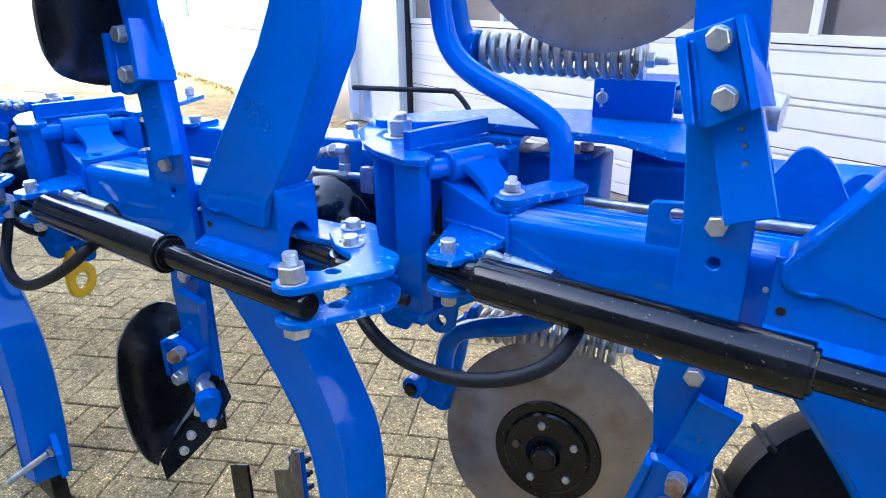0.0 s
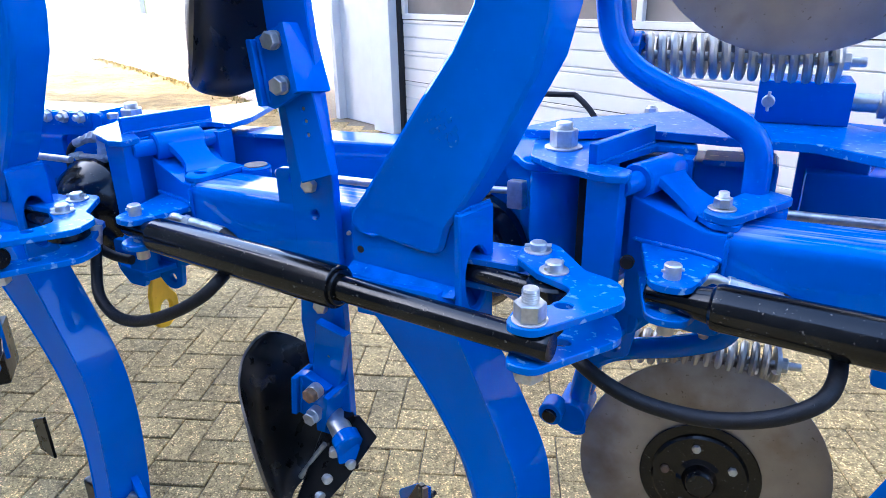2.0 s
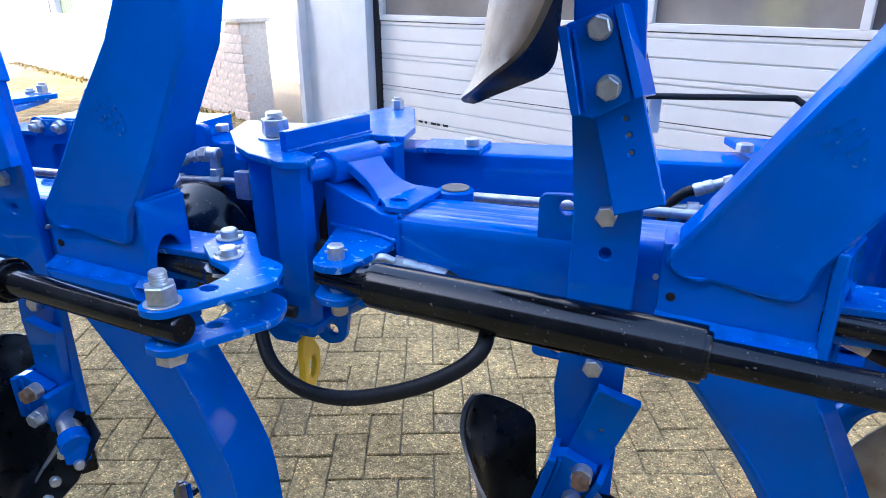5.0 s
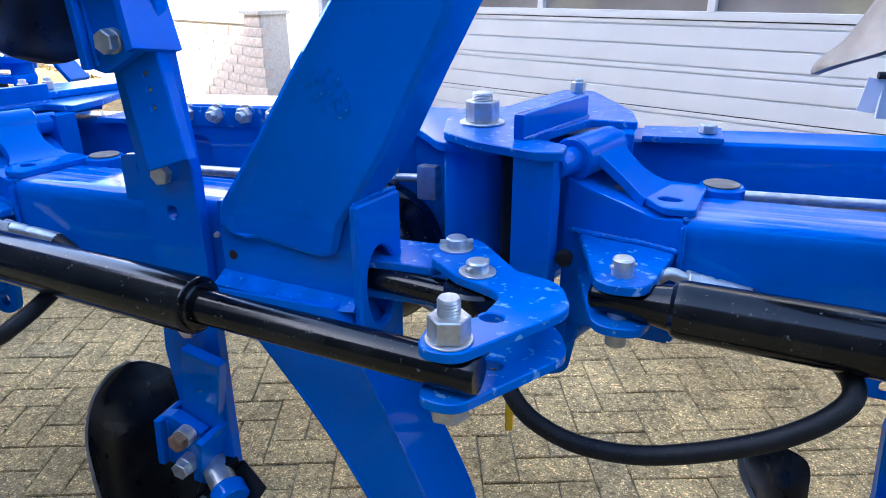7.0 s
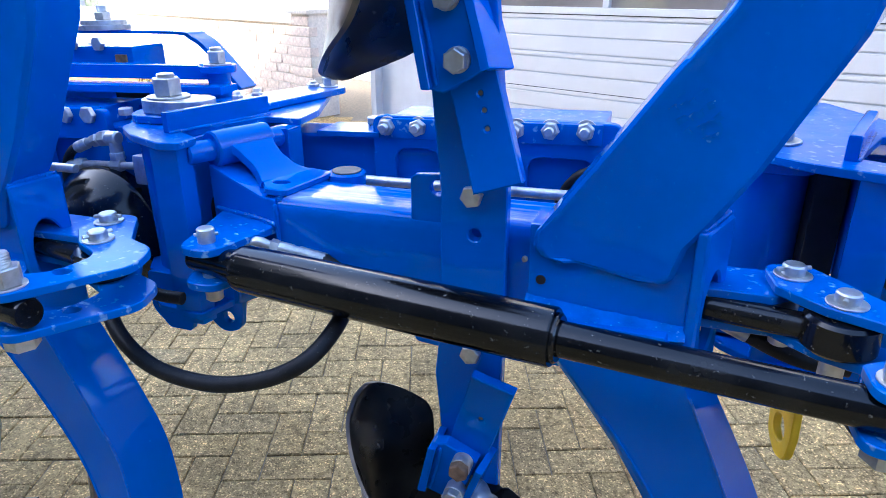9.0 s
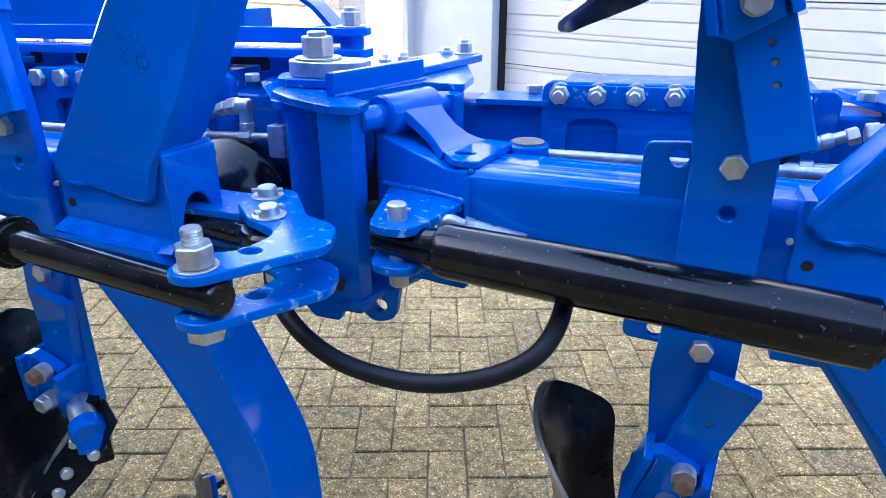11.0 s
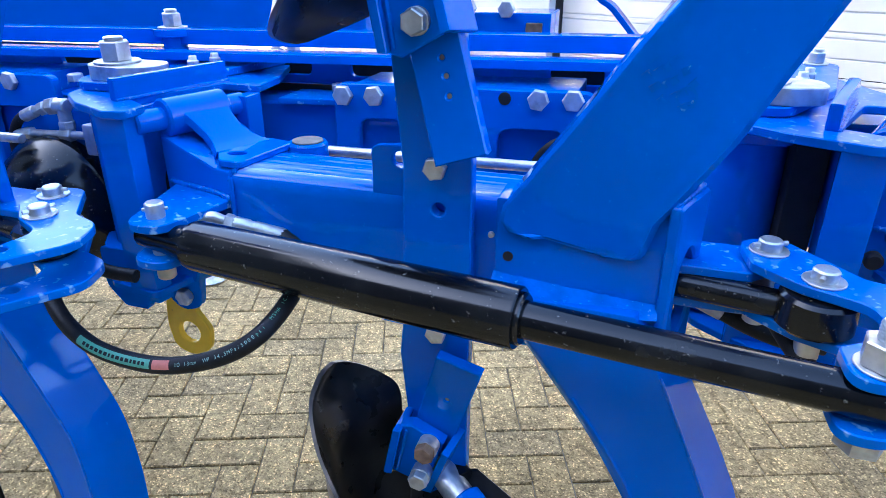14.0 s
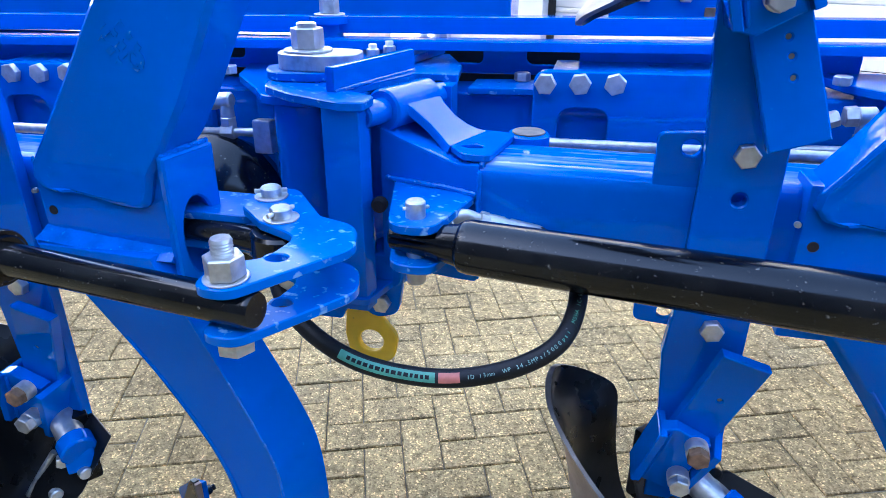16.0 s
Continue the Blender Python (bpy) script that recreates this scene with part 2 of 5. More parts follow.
def part(name, bm, material, parent=None, label="", smooth=34):
    """One mesh object, under a thing or a part; the mesh is written in the plan's coordinates."""
    finish(bm)
    o = Vector((0, 0, 0))
    p = parent
    while p is not None:
        o += p.location
        p = p.parent
    bmesh.ops.translate(bm, verts=bm.verts[:], vec=-o)
    me = bpy.data.meshes.new(name)
    bm.to_mesh(me)
    bm.free()
    me.materials.append(material)
    me.polygons.foreach_set("use_smooth", [True] * len(me.polygons))
    me.set_sharp_from_angle(angle=radians(smooth))
    if smooth == 34 and 6 < len(me.polygons) < 1200:
        weight_normals(me)
    ob = new(name, me)
    ob.parent = parent
    if label:
        tagged(ob, label)
    return ob


def thing(name, base, label, category, group="", kind=""):
    ob = new(name)
    ob.location = base
    ob.empty_display_size = 0.05
    return tagged(ob, label, category, group, kind)


def solid(name, bm, material, base, label, category, group="", kind=""):
    """A thing that is a single mesh, with its origin at base."""
    bmesh.ops.translate(bm, verts=bm.verts[:], vec=-Vector(base))
    ob = part(name, bm, material)
    ob.location = base
    return tagged(ob, label, category, group, kind)


def join(*bms):
    out = bmesh.new()
    for b in bms:
        me = bpy.data.meshes.new("tmp")
        b.to_mesh(me)
        b.free()
        out.from_mesh(me)
        bpy.data.meshes.remove(me)
    return out


def turned(bm, m):
    bmesh.ops.transform(bm, matrix=m, verts=bm.verts[:])
    return bm


def box(x0, x1, y0, y1, z0, z1, bev=0.003, seg=2):
    bm = bmesh.new()
    bmesh.ops.create_cube(bm, size=1)
    for v in bm.verts:
        v.co = Vector(((x0 + x1) / 2 + v.co.x * (x1 - x0), (y0 + y1) / 2 + v.co.y * (y1 - y0), (z0 + z1) / 2 + v.co.z * (z1 - z0)))
    if bev:
        bmesh.ops.bevel(bm, geom=bm.edges[:], offset=bev, segments=seg, profile=0.6, affect='EDGES')
    return bm


def fillet(pts, n=5):
    """A closed outline from corners (x, y) or (x, y, radius)."""
    out = []
    k = len(pts)
    for i in range(k):
        p = Vector(pts[i][:2])
        r = pts[i][2] if len(pts[i]) > 2 else 0
        a, b = Vector(pts[i - 1][:2]) - p, Vector(pts[(i + 1) % k][:2]) - p
        if r <= 0 or a.length < 1e-6 or b.length < 1e-6:
            out.append(p)
            continue
        ang = a.angle(b)
        d = min(r / math.tan(ang / 2), a.length * 0.49, b.length * 0.49)
        s, e = p + a.normalized() * d, p + b.normalized() * d
        for j in range(n + 1):
            t = j / n
            out.append((1 - t) ** 2 * s + 2 * t * (1 - t) * p + t * t * e)
    return out


def ring(cx, cy, rx, ry=None, n=20):
    ry = ry or rx
    return [Vector((cx + rx * math.cos(2 * math.pi * i / n), cy + ry * math.sin(2 * math.pi * i / n))) for i in range(n)]


def area(p):
    return 0.5 * sum(p[i - 1][0] * p[i][1] - p[i][0] * p[i - 1][1] for i in range(len(p)))


def shrink(p, c):
    """The outline moved inwards by c."""
    k, out = len(p), []
    s = 1 if area(p) > 0 else -1
    for i in range(k):
        a, b = (p[i] - p[i - 1]), (p[(i + 1) % k] - p[i])
        if a.length < 1e-9 or b.length < 1e-9:
            out.append(p[i].copy())
            continue
        na, nb = Vector((-a.y, a.x)).normalized() * s, Vector((-b.y, b.x)).normalized() * s
        m = (na + nb)
        m = m / max(0.4, m.length_squared / 2) if m.length > 1e-6 else na
        out.append(p[i] + m * c)
    return out


def plate(pts, lo, hi, holes=(), axis='z', c=0.0015):
    """A flat plate: outline in the plane across axis, from lo to hi, with holes cut through and edges eased."""
    bm = bmesh.new()
    outer = [Vector(p[:2]) for p in pts]
    if area(outer) < 0:
        outer.reverse()
    loops = [outer] + [[Vector(p[:2]) for p in h] for h in holes]

    def place(p, h):
        return {'z': (p.x, p.y, h), 'y': (p.x, h, p.y), 'x': (h, p.x, p.y)}[axis]

    caps = {0: [], 1: []}
    for li, lp in enumerate(loops):
        inner = shrink(lp, c if li == 0 else -c) if c else lp
        if li and area(lp) < 0:
            inner = shrink(lp, -c) if c else lp
        rows = [(inner, lo), (lp, lo + c), (lp, hi - c), (inner, hi)] if c else [(lp, lo), (lp, hi)]
        vr = [[bm.verts.new(place(p, h)) for p in q] for q, h in rows]
        for a, b in zip(vr, vr[1:]):
            for i in range(len(lp)):
                j = (i + 1) % len(lp)
                bm.faces.new((a[i], a[j], b[j], b[i]))
        caps[0].append(vr[0])
        caps[1].append(vr[-1])
    for cap in caps.values():
        if len(cap) == 1:
            bm.faces.new(cap[0])
        else:
            edges = [bm.edges.get((vs[i - 1], vs[i])) for vs in cap for i in range(len(vs))]
            bmesh.ops.triangle_fill(bm, edges=edges, use_beauty=True, normal=Vector((0, 0, 0)))
    return bm


def lathe(p, q, prof, seg=28):
    """A turned shape along p to q; prof: (share of the way, radius)."""
    p, q = Vector(p), Vector(q)
    d = q - p
    rot = d.to_track_quat('Z', 'Y').to_matrix()
    bm = bmesh.new()
    rows = []
    for t, r in prof:
        rows.append([bm.verts.new(p + d * t + rot @ Vector((r * math.cos(2 * math.pi * i / seg), r * math.sin(2 * math.pi * i / seg), 0))) for i in range(seg)])
    for a, b in zip(rows, rows[1:]):
        for i in range(seg):
            j = (i + 1) % seg
            bm.faces.new((a[i], a[j], b[j], b[i]))
    bm.faces.new(rows[0])
    bm.faces.new(rows[-1])
    return bm


def rod(p, q, r, seg=24, c=0.0015):
    e = min(0.3, c / max(1e-6, (Vector(q) - Vector(p)).length))
    return lathe(p, q, [(0, r - c), (e, r), (1 - e, r), (1, r - c)], seg)


def hexagon(p, axis, af, h, spin=0.0, c=0.0015):
    """A hexagon head or nut that grows from p along axis."""
    axis = Vector(axis).normalized()
    rot = axis.to_track_quat('Z', 'Y').to_matrix().to_4x4()
    r = af / math.sqrt(3)
    bm = plate([Vector((r * math.cos(spin + k * math.pi / 3), r * math.sin(spin + k * math.pi / 3))) for k in range(6)], 0, h, c=c)
    return turned(bm, Matrix.Translation(p) @ rot)


def smooth_path(pts, n=6):
    pts = [Vector(p) for p in pts]
    ext = [pts[0] * 2 - pts[1]] + pts + [pts[-1] * 2 - pts[-2]]
    out = []
    for i in range(1, len(ext) - 2):
        a, b, c, d = ext[i - 1:i + 3]
        for k in range(n):
            t = k / n
            out.append(0.5 * ((2 * b) + (c - a) * t + (2 * a - 5 * b + 4 * c - d) * t * t + (3 * b - a - 3 * c + d) * t ** 3))
    return out + [pts[-1]]


def tube(pts, r, seg=14, n=6):
    """A round bar or hose along a smooth path."""
    path = smooth_path(pts, n)
    bm = bmesh.new()
    rows = []
    up = Vector((0.13, 0.2, 0.97))
    for i, p in enumerate(path):
        d = (path[min(i + 1, len(path) - 1)] - path[max(i - 1, 0)]).normalized()
        s = d.cross(up)
        s = s.normalized() if s.length > 1e-4 else Vector((1, 0, 0))
        up = s.cross(d).normalized()
        rows.append([bm.verts.new(p + r * (math.cos(2 * math.pi * k / seg) * s + math.sin(2 * math.pi * k / seg) * up)) for k in range(seg)])
    for a, b in zip(rows, rows[1:]):
        for k in range(seg):
            j = (k + 1) % seg
            bm.faces.new((a[k], a[j], b[j], b[k]))
    bm.faces.new(rows[0])
    bm.faces.new(rows[-1])
    return bm


def bead(pts, r, seed=1):
    """A rippled weld seam along a line."""
    rnd = random.Random(seed)
    path = smooth_path([Vector(p) for p in pts], 14)
    secs = []
    for i, p in enumerate(path):
        t = (path[min(i + 1, len(path) - 1)] - path[max(i - 1, 0)]).normalized()
        u = t.cross(Vector((0.3, 0.5, 0.8))).normalized()
        w = t.cross(u)
        q = r * (0.92 + 0.08 * (i % 2) + rnd.uniform(-0.10, 0.10)) * (0.55 if i in (0, len(path) - 1) else 1)
        o = (u * rnd.uniform(-1, 1) + w * rnd.uniform(-1, 1)) * r * 0.12
        secs.append([p + o + (u * math.cos(a) + w * math.sin(a)) * q for a in [2 * math.pi * k / 8 for k in range(8)]])
    return loft(secs)


def coil(p, q, radius, wire, turns, seg=8, per=18):
    p, q = Vector(p), Vector(q)
    d = q - p
    rot = d.to_track_quat('Z', 'Y').to_matrix()
    pts = []
    for i in range(int(turns * per) + 1):
        a = 2 * math.pi * i / per
        pts.append(p + d * (i / (turns * per)) + rot @ Vector((radius * math.cos(a), radius * math.sin(a), 0)))
    return tube(pts, wire, seg, 1)


def loft(sections):
    """A skin over closed sections with the same number of points."""
    bm = bmesh.new()
    rows = [[bm.verts.new(p) for p in s] for s in sections]
    k = len(rows[0])
    for a, b in zip(rows, rows[1:]):
        for i in range(k):
            j = (i + 1) % k
            bm.faces.new((a[i], a[j], b[j], b[i]))
    bm.faces.new(rows[0])
    bm.faces.new(rows[-1])
    return bm


def bevelled(bm, w, seg=2, angle=25):
    bmesh.ops.recalc_face_normals(bm, faces=bm.faces[:])
    bm.normal_update()
    ed = [e for e in bm.edges if len(e.link_faces) == 2 and e.calc_face_angle(0) > radians(angle)]
    bmesh.ops.bevel(bm, geom=ed, offset=w, segments=seg, profile=0.6, affect='EDGES')
    return bm


def mirrored(bm, z0):
    """The same shape turned over about the height z0."""
    for v in bm.verts:
        v.co.z = 2 * z0 - v.co.z
    bmesh.ops.reverse_faces(bm, faces=bm.faces[:])
    return bm


# ---- the plough's plan: one unit, repeated along STEP ----
STEP = Vector((-0.96633, -0.09062, -0.00771))
ALONG = STEP.normalized() * -1
Z0 = 0.96
UNITS = 5


def at(n):
    return STEP * n


def at_unit(n, bm):
    return turned(bm, Matrix.Translation(at(n)))


def put_copies(ob, which, skip=()):
    """Copies of a thing that was built for unit A, for the other units."""
    made = []
    for n in which:
        if n:
            made.append(copy_thing(ob, Matrix.Translation(ob.location + at(n))))
    return made


def stud(parent, p, axis, af, h, thread, tip, washer=0.0, name="nut", spin=0.3):
    """A nut with its thread end and washer, all as parts."""
    axis = Vector(axis).normalized()
    p = Vector(p)
    w = 0.0025 if washer else 0.0
    if washer:
        part("washer", rod(p, p + axis * w, washer, 28, 0.0006), ZINC, parent)
    nut = part(name, hexagon(p + axis * w, axis, af, h, spin), ZINC, parent)
    if tip:
        a = p + axis * (w + h - 0.001)
        steps = []
        k = 6
        for i in range(k):
            steps += [(i / k, thread), ((i + 0.5) / k, thread * 0.93)]
        part("thread", lathe(a, a + axis * tip, steps + [(1, thread * 0.85)], 20), ZINC, nut)
    return nut


# ---- plough arm with its leg ----
def fine_rows(rows, n):
    """Rows of numbers with smooth steps put between them."""
    r = [np.array(q) for q in rows]
    r = [2 * r[0] - r[1]] + r + [2 * r[-1] - r[-2]]
    out = []
    for i in range(1, len(r) - 2):
        a, b, c, d = r[i - 1:i + 3]
        for t in [k / n for k in range(n)]:
            out.append([float(x) for x in 0.5 * (2 * b + (c - a) * t + (2 * a - 5 * b + 4 * c - d) * t * t + (3 * b - a - 3 * c + d) * t ** 3)])
    return out + [[float(x) for x in r[-2]]]


def leg_sections(rows, upper):
    """Rows: left x, z at the front; right ridge x, z; rear right x, z. The leg is a forged hollow bar with a bevelled right side."""
    out = []
    f, b = (0.876, 0.953) if upper else (0.858, 0.955)
    for (lx, lz), (rx, rz), (bx, bz) in rows:
        edge = [Vector((rx, f, rz)), Vector((bx, b - 0.016, bz)), Vector((bx - 0.028, b, bz))]
        if upper:
            rim = [Vector((lx + 0.006, f + 0.004, lz)), Vector((lx + 0.012, f, lz)), Vector((lx + 0.020, f, lz)), Vector((lx + 0.034, f + 0.005, lz)),
                   Vector((rx - 0.036, f + 0.005, rz)), Vector((rx - 0.020, f + 0.001, rz)), Vector((rx - 0.006, f, rz)), Vector((rx + 0.002, f + 0.006, rz))]
            out.append(rim + edge[1:] + [Vector((lx + 0.010, b, lz)), Vector((lx + 0.004, f + 0.052, lz))])
        else:
            out.append([Vector((lx + 0.015, f, lz))] + edge + [Vector((lx + 0.045, b, lz)), Vector((lx, f + 0.013, lz))])
    return out


LEG_UP = [((0.010, 1.000), (0.148, 0.988), (0.156, 0.990)), ((-0.008, 1.006), (0.155, 0.996), (0.164, 0.999)), ((-0.019, 1.020), (0.160, 1.012), (0.171, 1.018)), ((-0.016, 1.038), (0.167, 1.036), (0.181, 1.043)), ((0.012, 1.075), (0.194, 1.075), (0.214, 1.082)),
          ((0.060, 1.143), (0.232, 1.135), (0.250, 1.142)), ((0.118, 1.228), (0.268, 1.207), (0.288, 1.217)), ((0.170, 1.298), (0.303, 1.275), (0.328, 1.292)),
          ((0.204, 1.362), (0.322, 1.345), (0.346, 1.362)), ((0.216, 1.44), (0.326, 1.44), (0.350, 1.45)), ((0.208, 1.56), (0.316, 1.56), (0.340, 1.56))]
LEG_DOWN = [((-0.030, 0.932), (0.156, 0.928), (0.172, 0.926)), ((0.035, 0.850), (0.194, 0.850), (0.214, 0.850)), ((0.108, 0.750), (0.238, 0.752), (0.265, 0.752)),
            ((0.156, 0.670), (0.271, 0.675), (0.302, 0.675)), ((0.190, 0.600), (0.297, 0.605), (0.328, 0.605)), ((0.212, 0.520), (0.304, 0.520), (0.338, 0.520)),
            ((0.221, 0.420), (0.300, 0.430), (0.338, 0.430)), ((0.212, 0.300), (0.289, 0.300), (0.326, 0.300)), ((0.194, 0.160), (0.268, 0.160), (0.304, 0.160))]


def plough_arm():
    arm = thing("plough_body", (-0.1, 0.95, 0.86), "glossy blue painted steel plough arm with curved leg and bolted plates", "plough body", "bodies along the plough")
    # square tube
    sec = fillet([(0.908, 0.865, 0.024), (1.03, 0.865, 0.024), (1.03, 1.034, 0.024), (0.908, 1.034, 0.024)], 6)
    part("beam", loft([[Vector((x, p.x, p.y)) for p in sec] for x in (-0.405, -0.2, 0.0, 0.1)]), BLUE_STREAK, arm)
    # tapered cheek towards the hinge
    s1 = [(-0.404, 0.906, 0.863), (-0.404, 1.032, 0.863), (-0.404, 1.032, 1.033), (-0.404, 0.906, 1.033)]
    s2 = [(-0.440, 0.925, 0.855), (-0.430, 1.05, 0.855), (-0.430, 1.05, 1.028), (-0.440, 0.925, 1.028)]
    s3 = [(-0.555, 0.955, 0.85), (-0.505, 1.085, 0.85), (-0.505, 1.085, 1.062), (-0.555, 0.955, 1.062)]
    part("cheek", bevelled(loft([[Vector(p) for p in s] for s in (s1, s2, s3)]), 0.006), BLUE, arm)
    a, b = Vector((-0.566, 0.920, 1.084)), Vector((-0.497, 1.092, 1.084))
    part("hinge_pin", rod(a, b, 0.0175, 24, 0.003), BLUE, arm)
    part("barrel", rod(a.lerp(b, 0.24), a.lerp(b, 0.80), 0.029, 28, 0.003), BLUE, arm)
    part("barrel", mirrored(rod(a.lerp(b, 0.24), a.lerp(b, 0.80), 0.027, 28, 0.003), Z0), BLUE, arm)
    # strap down to the lug
    top0, top1 = Vector((-0.527, 0.968, 1.102)), Vector((-0.497, 1.048, 1.102))
    low0, low1 = Vector((-0.452, 0.948, 1.044)), Vector((-0.415, 1.040, 1.044))
    dn = Vector((-0.004, -0.002, -0.012))
    bend = []
    for t in (0.0, 0.25, 0.5, 0.7, 0.85, 1.0):
        q, r = top0.lerp(low0, t), top1.lerp(low1, t)
        q.z = r.z = 1.102 - 0.058 * (1 - (1 - t) ** 1.4)
        waist = (r - q) * (0.16 * math.sin(math.pi * t))
        bend.append((q + waist, r - waist))
    part("strap", bevelled(loft([[q, r, r + dn, q + dn] for q, r in bend]), 0.002), BLUE, arm)
    part("lug", plate(fillet([(-0.452, 0.952, 0.006), (-0.428, 0.918, 0.02), (-0.392, 0.916, 0.012), (-0.374, 1.034, 0.01), (-0.425, 1.046, 0.01)]), 1.034, 1.044, [ring(-0.422, 0.956, 0.015, 0.010)]), BLUE, arm)
    # cylinder bracket, two plates
    pp = fillet([(-0.538, 0.976, 0.008), (-0.492, 0.790, 0.03), (-0.438, 0.790, 0.03), (-0.404, 0.930, 0.02), (-0.398, 0.985, 0.005)], 7)
    part("bracket_plate", plate(pp, 0.978, 0.990), BLUE_DUST, arm)
    part("bracket_plate", plate(pp, 0.926, 0.938), BLUE_DUST, arm)
    # collar at the leg with the slotted end plate
    part("collar", join(box(-0.019, 0.10, 0.887, 0.950, 0.845, 1.045, 0.004), box(0.095, 0.178, 0.887, 0.899, 0.845, 1.045, 0.003), box(0.095, 0.200, 0.936, 0.950, 0.845, 1.045, 0.003), box(0.095, 0.180, 0.888, 0.949, 1.03, 1.044, 0.002), box(0.095, 0.180, 0.888, 0.949, 0.846, 0.862, 0.002)), BLUE, arm)
    em = Matrix.Translation((0.176, 0.879, 0)) @ Matrix.Rotation(radians(-24), 4, 'Z')
    part("end_plate", turned(plate(fillet([(0.0, 0.845, 0.004), (0.074, 0.845, 0.004), (0.074, 1.066, 0.006), (0.0, 1.060, 0.006)]), 0.0, 0.016, [ring(0.038, 0.945, 0.024, 0.056, 26)], axis='x', c=0.003), em), BLUE, arm)
    part("weld_bead", turned(bead([(0.006, 0.002, 1.059), (0.009, 0.025, 1.064), (0.009, 0.05, 1.066), (0.008, 0.072, 1.067)], 0.004), em), BLUE, arm)
    lower = [(r[0:2], r[2:4], r[4:6]) for r in fine_rows([[v for p in row for v in p] for row in LEG_DOWN], 4)]
    part("leg", bevelled(loft(leg_sections(LEG_UP, True)), 0.004, 2, 50), BLUE, arm, "upper curved leg")
    part("leg", bevelled(loft(leg_sections(lower, False)), 0.0035, 2, 18), BLUE, arm, "lower curved leg")
    rnd = random.Random(8)
    fill = []
    for k in range(34):
        x = -0.020 + 0.200 * k / 33
        z, y, q = 0.940 - 0.08 * (x + 0.02), 0.861 + max(0, x - 0.15) * 0.3, rnd.uniform(-0.0011, 0.0011)
        fill.append([Vector((x, 0.8885, z + 0.008 + q)), Vector((x, 0.8765 + q, z + 0.0018 + q)), Vector((x, y, z - 0.004)), Vector((x, 0.8885, z - 0.02))])
    part("weld_fillet", loft(fill), WELD, arm)
    part("rim", tube([(lx + 0.021, 0.8582, lz) for (lx, lz), _, _ in lower[6:]], 0.0026, 8, 2), BLUE, arm)
    part("ridge", tube([(rx, 0.8588, rz) for _, (rx, rz), _ in lower[4:]], 0.0022, 8, 2), WELD, arm)
    part("weld_bead", bead([(-0.545, 0.950, 0.992), (-0.49, 0.936, 0.992), (-0.44, 0.922, 0.992), (-0.405, 0.905, 0.992)], 0.0042, 3), WELD, arm)
    part("weld_bead", bead([(-0.402, 0.912, 1.030), (-0.402, 0.95, 1.036), (-0.402, 1.0, 1.036), (-0.402, 1.028, 1.032)], 0.005, 5), WELD, arm)
    part("weld_bead", bead([(-0.403, 0.905, 1.026), (-0.403, 0.905, 0.99), (-0.403, 0.905, 0.93), (-0.403, 0.905, 0.87)], 0.004, 6), BLUE, arm)
    for hx, hz, hr in ((-0.002, 0.970, 0.0065), (0.0, 0.90, 0.006)):
        part("hole", rod((hx, 0.8855, hz), (hx, 0.892, hz), hr, 18, 0.0005), DARK, arm)
    part("grease_nipple", lathe((-0.024, 0.889, 0.996), (-0.024, 0.883, 0.996), [(0, 0.004), (0.5, 0.004), (0.6, 0.0025), (1, 0.003)], 12), ZINC, arm)
    # raised casting marks, not legible
    rnd = random.Random(3)
    marks = [turned(plate(ring(0, 0, 0.011, n=20), -0.0012, 0.0012, [ring(0, 0, 0.008, n=20)], axis='y', c=0), Matrix.Translation((0.176, 0.8810, 1.176)))]
    for r, (x0, z0, k) in enumerate(((0.126, 1.20, 4), (0.140, 1.205, 5), (0.158, 1.196, 4), (0.170, 1.206, 3))):
        for i in range(k):
            m = Matrix.Translation((x0 + i * 0.009 - r * 0.002, 0.8810, z0 - i * 0.012 + 0.008)) @ Matrix.Rotation(radians(52) + rnd.uniform(-0.2, 0.2), 4, 'Y')
            marks.append(turned(box(-0.0045, -0.003, -0.0012, 0.0012, -0.005, 0.005, 0), m))
            marks.append(turned(box(-0.004, 0.003, -0.0012, 0.0012, rnd.choice((-0.0048, 0.0, 0.0035)), rnd.choice((-0.0035, 0.0012, 0.0048)) + 0.0014, 0), m))
    tagged(part("casting_mark", join(*marks), WELD, arm), "raised unreadable casting marks", kind="stuff")
    # linkage plates
    lp = fillet([(0.328, 0.745, 0.01), (0.330, 0.694, 0.03), (0.372, 0.693, 0.03), (0.458, 0.818, 0.04), (0.438, 0.878, 0.045), (0.383, 0.897, 0.02), (0.316, 0.982, 0.03), (0.262, 0.976, 0.03), (0.272, 0.905, 0.02), (0.318, 0.862, 0.012), (0.382, 0.832, 0.03), (0.372, 0.772, 0.03)], 6)
    part("link_plate", plate(lp, 0.982, 0.994, [ring(0.384, 0.775, 0.013, 0.010)]), BLUE_DUST, arm)
    part("link_plate", plate(lp, 0.927, 0.939, [ring(0.384, 0.775, 0.013, 0.010)]), BLUE_DUST, arm)
    tp = fillet([(0.16, 0.905, 0.004), (0.275, 0.905, 0.01), (0.318, 0.945, 0.02), (0.29, 0.985, 0.02), (0.16, 0.985, 0.004)])
    part("tongue_plate", plate(tp, 0.968, 0.980), BLUE_DUST, arm)
    part("tongue_plate", plate(tp, 0.926, 0.938), BLUE_DUST, arm)
    stud(arm, (0.357, 0.719, 0.994), (0, 0, 1), 0.036, 0.024, 0.0115, 0.019, 0.0235)
